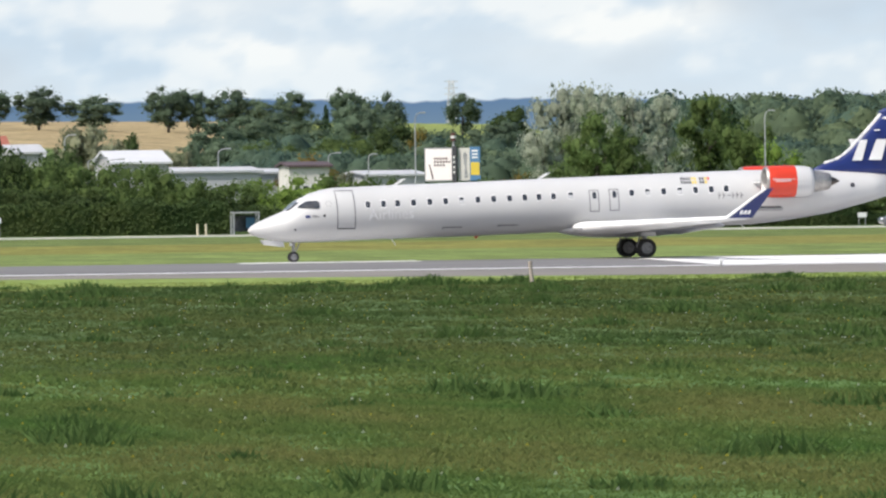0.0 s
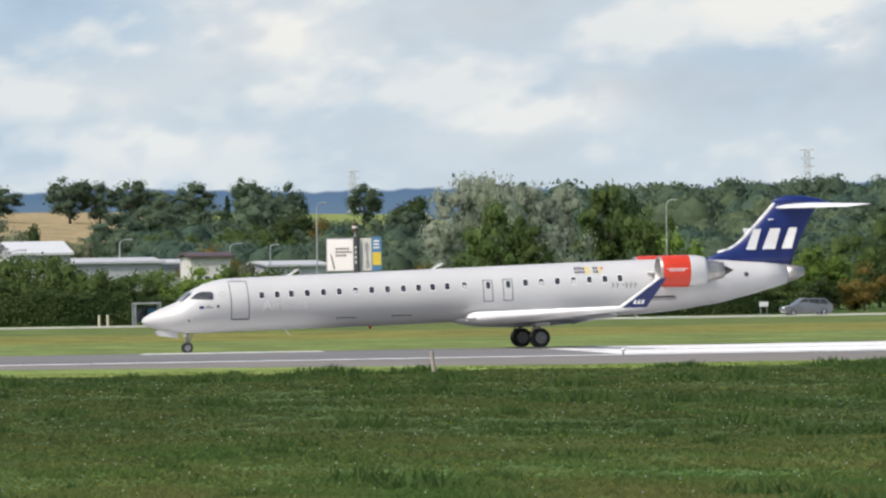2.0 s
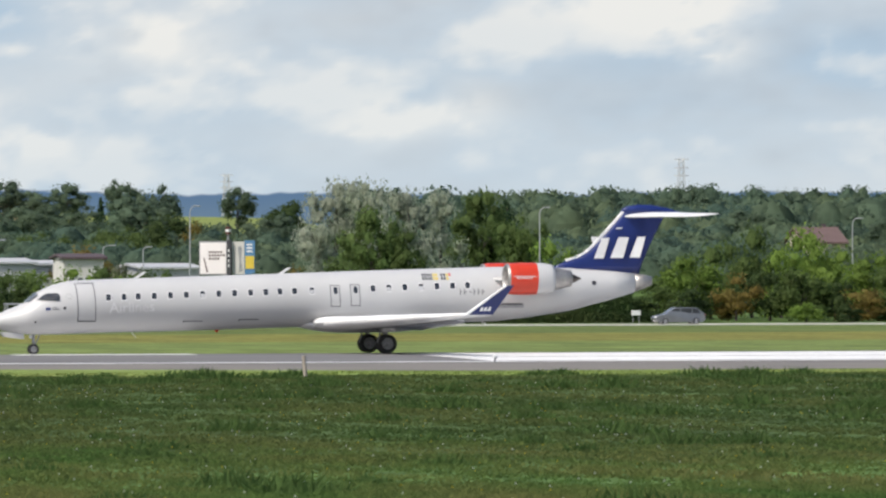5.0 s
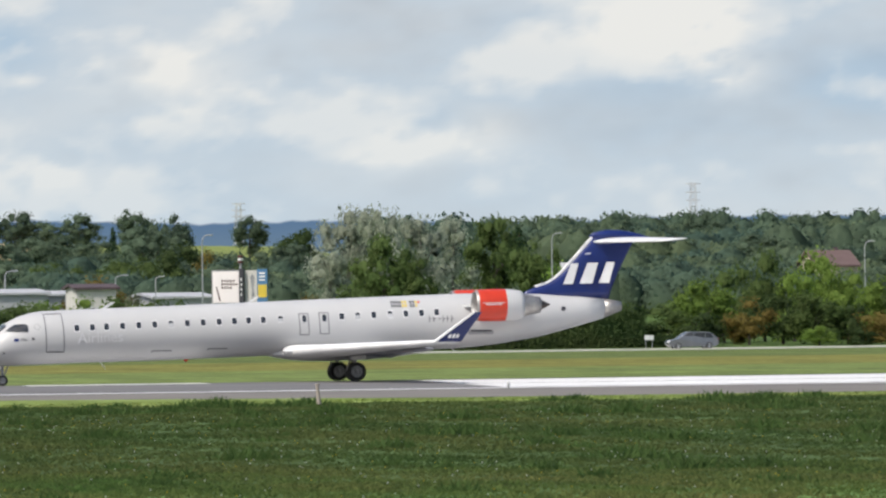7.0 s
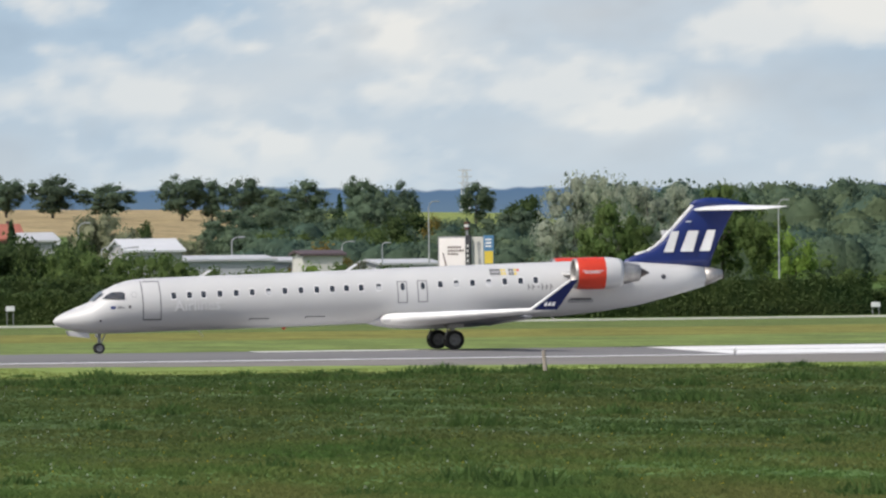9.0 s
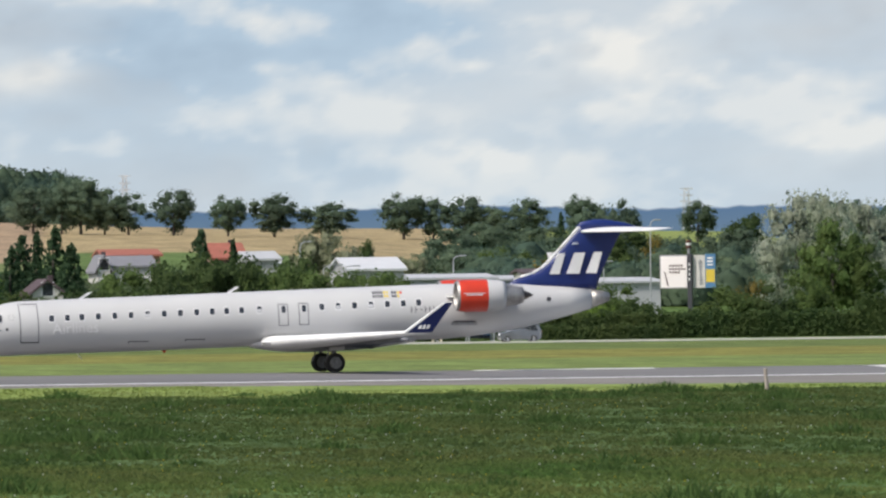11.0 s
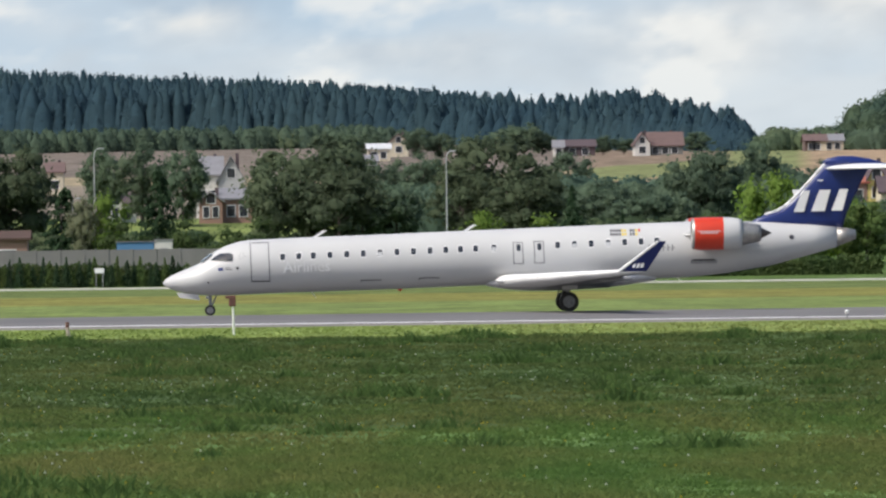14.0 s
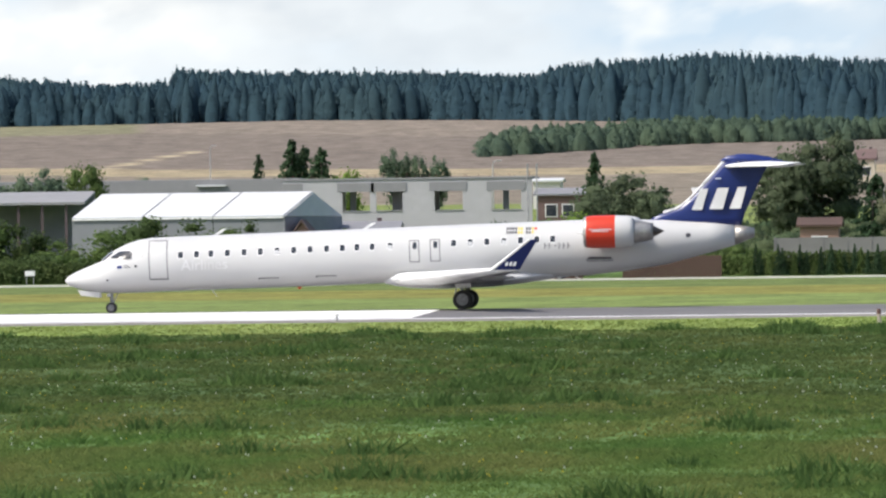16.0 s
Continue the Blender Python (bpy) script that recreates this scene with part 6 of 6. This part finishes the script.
def wind_mast():
    x, d, _ = footing(1428, -162)
    _, y, top = sight(1429, 350, d)
    g = land(x, y)
    h = top - g
    m = UNIT / d
    ob = thing("wind_mast", x, y, g, "slender grey wind mast with red foot and instruments", "mast")
    part("pole", rod(bmesh.new(), (0, 0, 2.0), (0, 0, h), 0.055, 0.04, 10), STRUT, ob)
    part("foot", rod(bmesh.new(), (0, 0, -0.05), (0, 0, 2.1), 0.075, 0.065, 10), RED_MARK, ob, "rusty red lower pole")
    bm = bmesh.new()
    rod(bm, (0, 0, h - 4 / m), (25 / m, 0, h - 4 / m), 0.022)
    rod(bm, (0, 0, h - 22 / m), (24 / m, 0, h - 22 / m), 0.022)
    rod(bm, (-17 / m, 0, h - 30 / m), (24 / m, 0, h - 30 / m), 0.028)
    rod(bm, (0, 0, h - 45 / m), (22 / m, 0, h - 30 / m), 0.018)
    rod(bm, (24 / m, 0, h - 33 / m), (24 / m, 0, h - 2 / m), 0.03)
    part("cross_arm", bm, STRUT, ob)
    bm = rod(bmesh.new(), (24 / m, 0, h), (24 / m, 0, h + 67 / m), 0.03, 0.02, 8)
    part("whip_aerial", bm, MARK, ob, "thin white whip aerial")
    part("whip_aerial", rod(bmesh.new(), (0, 0, h), (0, 0, h + 40 / m), 0.009, 0.006, 6), PALE_STEEL, ob)
    bm = rod(bmesh.new(), (-16 / m, 0, h - 33 / m), (-16 / m, 0, h - 15 / m), 0.045)
    for k in range(3):
        t = k * 2.09
        p = (-16 / m + 0.13 * math.cos(t), 0.13 * math.sin(t), h - 15 / m)
        rod(bm, (-16 / m, 0, h - 15 / m), p, 0.008)
        bmesh.ops.create_uvsphere(bm, u_segments=8, v_segments=6, radius=0.035, matrix=Matrix.Translation(p))
    part("anemometer", bm, INK, ob)
    part("obstruction_lamp", rod(bmesh.new(), (-0.06, -0.05, h - 67 / m), (-0.06, -0.05, h - 53 / m), 0.085), RED_MARK, ob)
    # its stub beside it
    x2 = footing(1375, -161)[0]
    ob = thing("marker_post", x2, d, g, "dark rusty steel stub post beside the mast", "post")
    part("shaft", rod(bmesh.new(), (0, 0, -0.05), (0, 0, 57 / m), 0.05, 0.045), RED_MARK, ob)
    part("foot_plate", box(bmesh.new(), -0.2, 0.2, -0.2, 0.2, -0.02, 0.06, 0.01), STRUT, ob)


wind_mast()


def posts():
    for b, e, tall, cap, label in ((3038, -167, 0.84, False, "weathered pale marker post in the grass"), (-287, -167, 0.68, True, "white stub post with a dark cap in the grass")):
        x, y, _ = footing(b, e)
        ob = thing("marker_post", x, y, land(x, y), label, "post", "marker posts")
        part("shaft", rod(bmesh.new(), (0.04, 0, -0.05), (-0.04, 0, tall), 0.085, 0.075), STUB, ob)
        part("cap", rod(bmesh.new(), (-0.02, 0, tall * (0.72 if cap else 0.95)), (-0.02, 0, tall + 0.02), 0.085), RED_MARK if cap else STUB, ob)
    x, y, _ = footing(5, -162)
    top = sight(5, -94, y)[2]
    g = land(x, y)
    ob = thing("runway_sign_post", x, y, g, "white pole with a rusty red angled head", "post")
    part("pole", rod(bmesh.new(), (0.03, 0, -0.05), (0, 0, top - g), 0.045), MARK, ob)
    part("head", box(bmesh.new(), -0.16, 0.12, -0.1, 0.1, top - g - 0.42, top - g + 0.03, 0.03), RED_MARK, ob)
    part("arm", box(bmesh.new(), -0.3, -0.1, -0.08, 0.08, top - g - 0.1, top - g + 0.03, 0.02), RED_MARK, ob)
    # low runway edge lights
    for t0 in (-96, -36, 24, 84, 144):
        ob = thing("edge_light", t0 + 4.0, 399.35 - 25.6, -0.25, "small white runway edge light", "lamp", "runway edge lights")
        part("stem", rod(bmesh.new(), (0, 0, -0.05), (0, 0, 0.22), 0.05), STRUT, ob)
        bm = bmesh.new()
        bmesh.ops.create_uvsphere(bm, u_segments=10, v_segments=8, radius=0.1, matrix=Matrix.Translation((0, 0, 0.28)))
        part("lens", bm, MARK, ob)


posts()


def sign(b, e, wide, high, d, mat, label):
    x, y, z = sight(b, e, d)
    g = land(x, y)
    w, h = wide * d / UNIT, high * d / UNIT
    ob = thing("sign", x, y, g, label, "sign", "small signs")
    part("board", box(bmesh.new(), -w / 2, w / 2, -0.03, 0.03, z - g - h / 2, z - g + h / 2, 0.01), mat, ob)
    for s in (-0.35, 0.35):
        part("leg", rod(bmesh.new(), (s * w, 0.05, -0.1), (s * w, 0.05, z - g), 0.035), STRUT, ob)


for b, e, w, h, d in ((2094, -45, 16, 9, 706), (3625, -55, 17, 9, 706), (-230, -46, 17, 9, 706), (-1788, -55, 18, 9, 706),
                      (1339, -45, 17, 9, 706)):
    sign(b, e, w, h, d, MARK, "small blank white sign by the perimeter road")
sign(-901, -1, 38, 26, 712, MARK, "white sign board with dark bars")


def billboard():
    d = 772
    s = d / UNIT
    x, y, zt = sight(2877, 74, d)
    g = land(x, y)
    zt -= g
    ob = thing("billboard", x, y, g, "advertising billboard with pinkish white poster and dark posts", "billboard", turn=-22)
    pink = mat_wall("pale_pink_poster", (0.90, 0.84, 0.84), 0.95)
    part("frame", box(bmesh.new(), -26 * s, 26 * s, 0, 0.25, zt - 61 * s, zt), STRUT, ob)
    poster = part("poster", box(bmesh.new(), -24 * s, 24 * s, -0.05, 0.0, zt - 59 * s, zt - 2.5 * s), pink, ob, "pinkish white poster")
    for z0, n in ((18, 5), (24, 6), (30, 4)):
        for k in range(n):
            xx = (-8 + 5.2 * k) * s
            part("writing_bar", box(bmesh.new(), xx, xx + 3.6 * s, -0.07, -0.05, zt - (z0 + 3.6) * s, zt - z0 * s), TILE_PINK, poster)
    bm = loft([[(-18 * s, yy, zt - 30 * s), (-16 * s, yy, zt - 30 * s), (-9 * s, yy, zt - 56 * s), (-12 * s, yy, zt - 56 * s)] for yy in (-0.07, -0.05)])
    part("drawn_figure", bm, TILE_PINK, poster, "dark pink plain shape")
    part("column", box(bmesh.new(), 25.5 * s, 33 * s, -0.2, 0.5, -0.2, zt + 2 * s), INK, ob, "dark pillar")
    for k in range(4):
        part("writing_bar", box(bmesh.new(), 28 * s, 30.5 * s, -0.24, -0.2, zt - (20 + 9 * k) * s, zt - (15 + 9 * k) * s), MARK, ob)
    part("beacon_post", rod(bmesh.new(), (27 * s, 0.2, zt), (27 * s, 0.2, zt + 18 * s), 0.12), STRUT, ob)
    for k in range(3):
        part("beacon_band", rod(bmesh.new(), (27 * s, 0.2, zt + (12 + 5 * k) * s), (27 * s, 0.2, zt + (16 + 5 * k) * s), 0.26), RED_MARK if k % 2 == 0 else MARK, ob)
    second = part("poster", box(bmesh.new(), 34 * s, 56 * s, 0.3, 0.5, zt - 60 * s, zt - 1 * s), WHITEWASH, ob, "grey and white poster")
    bm = loft([[(x0 * s, yy, zt - z0 * s) for x0, z0 in ((44, 12), (48, 8), (52, 14), (50, 34), (53, 54), (46, 56), (47, 36), (45, 22))] for yy in (0.27, 0.3)])
    part("drawn_figure", bm, STRUT, second, "dark grey plain shape")
    third = part("poster", box(bmesh.new(), 56.5 * s, 75 * s, 0.3, 0.5, zt - 60 * s, zt + 1 * s), BLUE_SHEET, ob, "blue and yellow poster")
    part("panel", box(bmesh.new(), 58 * s, 74 * s, 0.26, 0.3, zt - 50 * s, zt - 27 * s), YELLOW, third)
    for k in range(3):
        part("writing_bar", box(bmesh.new(), 60 * s, 71 * s, 0.26, 0.3, zt - (8 + 6 * k) * s, zt - (5 + 6 * k) * s), MARK, third)


billboard()


def info_stand():
    x, y, zt = sight(2534, -35, 706)
    g = land(x, y)
    ob = thing("bus_shelter", x, y, g, "small glazed bus shelter with a blue panel", "shelter")
    h = zt - g
    part("roof", box(bmesh.new(), -1.2, 1.2, -0.4, 1.1, h - 0.15, h, 0.03), PALE_STEEL, ob)
    for px in (-1.1, 1.1):
        for py in (-0.3, 1.0):
            part("post", box(bmesh.new(), px - 0.07, px + 0.07, py - 0.07, py + 0.07, -0.2, h - 0.15), PALE_STEEL, ob)
    part("back_pane", box(bmesh.new(), -1.0, 1.0, 0.97, 1.0, 0.3, h - 0.3), GLASS, ob)
    part("panel", box(bmesh.new(), 0.2, 0.95, 0.9, 0.96, 0.6, h - 0.5), BLUE_SHEET, ob)
    for b, e in ((2449, -66), (2464, -66)):
        x, y, _ = sight(b, e, 706)
        ob = thing("bollard", x, y, land(x, y), "pale wooden bollard by the road", "bollard", "bollards")
        part("shaft", rod(bmesh.new(), (0, 0, -0.1), (0, 0, 1.0), 0.12, 0.11), CREAM, ob)
    # containers and fences
    for b, e, w, h2, mat, label in ((-166, -7, 66, 22, BLUE_SHEET, "blue steel container"), (-116, -6, 32, 26, WHITEWASH, "white cabin container"),
                                    (797, -46, 34, 26, WALL_GREY, "grey garden cabin"), (717, -49, 24, 26, WALL_GREY, "grey garden cabin")):
        x, y, z = sight(b, e, 735)
        g = land(x, y)
        ww = w * 735 / UNIT
        top = z - g + h2 * 735 / UNIT / 2
        ob = thing("container", x, y, g, label + " behind the hedge", "container")
        part("body", box(bmesh.new(), -ww / 2, ww / 2, 0, 2.4, 0, top, 0.04), mat, ob)
        part("roof", box(bmesh.new(), -ww / 2 - 0.1, ww / 2 + 0.1, -0.1, 2.5, top, top + 0.08), TILE_GREY, ob)
        part("door", box(bmesh.new(), -0.3, 0.4, -0.04, 0.0, 0, top * 0.8), STRUT, ob)


info_stand()


def board_fence(b0, b1, e, d):
    x0, _, zt = sight(b0, e, d)
    x1 = sight(b1, e, d)[0]
    g = land(x0, d)
    ob = thing("board_fence", x0, d, g, "brown vertical board fence by the road", "fence")
    x = 0.0
    k = 0
    while x < x1 - x0:
        part("board", box(bmesh.new(), x, x + 0.24, 0.012 * (k % 2), 0.03 + 0.012 * (k % 2), 0, zt - g + 0.03 * math.sin(k * 2.1)), RUST_FENCE, ob)
        x += 0.25
        k += 1
    for z in (0.4, (zt - g) * 0.8):
        part("rail", box(bmesh.new(), 0, x1 - x0, 0.06, 0.12, z, z + 0.1), RUST_FENCE, ob)


for (b0, e0), (b1, _) in (((-740, -38), (-566, -40)), ((-938, -40), (-810, -41))):
    board_fence(b0, b1, e0, 705)


def panel_wall(b0, b1, e, d):
    """A wall of grey concrete panels between posts."""
    x0, _, zt = sight(b0, e, d)
    x1 = sight(b1, e, d)[0]
    g = land(x0, d)
    ob = thing("panel_wall", x0, d, g, "grey weathered concrete panel wall behind the thujas", "wall")
    n = int((x1 - x0) / 2.1)
    for k in range(n + 1):
        part("post", box(bmesh.new(), 2.1 * k - 0.08, 2.1 * k + 0.08, -0.09, 0.09, -0.1, zt - g + 0.06), WALL_GREY, ob)
        if k < n:
            part("panel", box(bmesh.new(), 2.1 * k + 0.08, 2.1 * k + 2.02, -0.04, 0.04, -0.1, zt - g + 0.02 * math.sin(k * 1.7)), WALL_GREY, ob)


panel_wall(-470, 30, -9, 720)
for k in range(34):
    b = -520 + 13.5 * k + 3 * math.sin(k * 2.3)
    tree(b, -27 + 6 * math.sin(k * 1.9) - (8 if k % 5 == 3 else 0), 15 + 3 * math.sin(k * 3.1), 708.5 + 0.5 * math.sin(k), "conifer" if k % 3 else "broad", "young thujas", "conifer")


# ---- cars ----
def car(b, e, d, paint, label, length=4.2, high=1.47, face=-1, tall=False):
    x, y, _ = sight(b, e, d)
    g = -0.265
    ob = thing("car", x, y, g, label, "car", "parked cars")
    k = length / 4.2
    roof = high
    side = [(-2.08, 0.45), (-2.1, 0.62), (-2.0, 0.78), (-1.25, 0.93), (-0.55, roof - 0.06), (-0.3, roof), (1.05, roof), (1.45, roof - 0.06), (1.98, 0.98), (2.08, 0.80), (2.1, 0.45), (1.9, 0.24), (-1.9, 0.24)]
    if tall:
        side[7], side[8] = (1.85, roof - 0.08), (2.05, 0.98)
    rings = []
    for yy, s, dz in ((-0.86, 0.97, -0.02), (-0.78, 1.0, 0.0), (0.78, 1.0, 0.0), (0.86, 0.97, -0.02)):
        rings.append([(px * k * s * -face, yy * (0.86 if pz > 1.0 else 1.0), 0.2 + (pz - 0.2) * (1.0 if s == 1 else 0.98) + dz) for px, pz in side])
    body = part("body", loft(rings), paint, ob, smooth=False)
    glass = [(-1.08, 0.98), (-0.52, roof - 0.14), (-0.28, roof - 0.09), (1.0, roof - 0.09), (1.38, roof - 0.13), (1.72, 1.0)]
    for s in (-1, 1):
        bm = loft([[(px * k * -face, s * yy, pz) for px, pz in glass] for yy in (0.70, 0.80)])
        part("side_glass", bm, GLASS, body)
    for px in (0.0, 0.95):
        part("pillar", box(bmesh.new(), (px * k - 0.04), (px * k + 0.04), -0.815, -0.79, 0.98, roof - 0.09), paint, body)
    part("headlight", box(bmesh.new(), -face * -2.09 * k - 0.05, -face * -2.09 * k + 0.12, -0.8, -0.45, 0.62, 0.76, 0.02), MARK, ob)
    part("tail_light", box(bmesh.new(), -face * 2.06 * k - 0.08, -face * 2.06 * k + 0.05, -0.82, -0.55, 0.75, 0.95, 0.02), RED_MARK, ob)
    for px in (-1.3, 1.28):
        for yy in (-0.78, 0.78):
            wheel("wheel", px * k * -face, yy, 0.31, 0.31, 0.2, ob, PALE_STEEL)


SILVER_PAINT = material("silver_car_paint", (0.20, 0.21, 0.23), (0.17, 0.18, 0.20), rough=0.25, metal=0.4)
DARK_PAINT = material("dark_blue_car_paint", (0.035, 0.042, 0.062), (0.03, 0.036, 0.052), rough=0.22)
car(3700, -86, 697.5, SILVER_PAINT, "silver hatchback parked on the perimeter road", 4.5, 1.52)
car(2602, -79, 697.5, SILVER_PAINT, "silver compact car parked on the perimeter road", 3.7, 1.6, tall=True)
car(-1198, -79, 697.5, DARK_PAINT, "dark blue estate car parked on the perimeter road", 4.9, 1.6, tall=True)
car(-876, -76, 697.5, DARK_PAINT, "dark car parked on the perimeter road", 4.0, 1.5)


# ---- what moves ----
def motions():
    track = [  # seconds, metres east of the eye
    (0.0, 72.4), (0.4, 72.34), (0.8, 72.26), (1.0, 72.21), (1.5, 72.09), (2.0, 72.0),
    (2.5, 71.86), (3.0, 71.71), (3.5, 71.51), (4.0, 71.3), (4.5, 71.01), (4.7, 70.91),
    (5.2, 70.58), (5.7, 70.17), (6.2, 69.65), (6.8, 68.82), (7.0, 68.5), (7.5, 67.54),
    (8.0, 66.27), (8.5, 64.49), (9.0, 62.06), (9.2, 60.91), (9.7, 57.53), (10.2, 53.34),
    (10.7, 48.42), (11.3, 41.65), (11.5, 39.24), (12.0, 32.56), (12.5, 25.21), (13.0, 17.18),
    (13.5, 8.47), (14.0, -0.96), (14.5, -11.02), (15.0, -21.73), (15.5, -33.19), (16.0, -45.19)
    ]
    walk(PLANE, [(t, pose(x, 399.35, 0.006)) for t, x in track])
    times = [k / 30 for k in range(0, 481)]
    way = np.interp(times, [t for t, _ in track], [x for _, x in track])
    for hub, r in WHEELS:
        place = hub.location.copy()
        rows, angle, last, since = [(0.0, Matrix.Translation(place))], 0.0, 0.0, way[0]
        for k in range(1, 481):
            step = math.degrees((way[k - 1] - way[k]) / r)
            angle += min(step, 80.0)
            if angle - last > 42 or k == 480:
                rows.append((times[k], Matrix.Translation(place) @ pose(0, 0, 0, 0, -angle, 0)))
                last = angle
        walk(hub, rows)


motions()
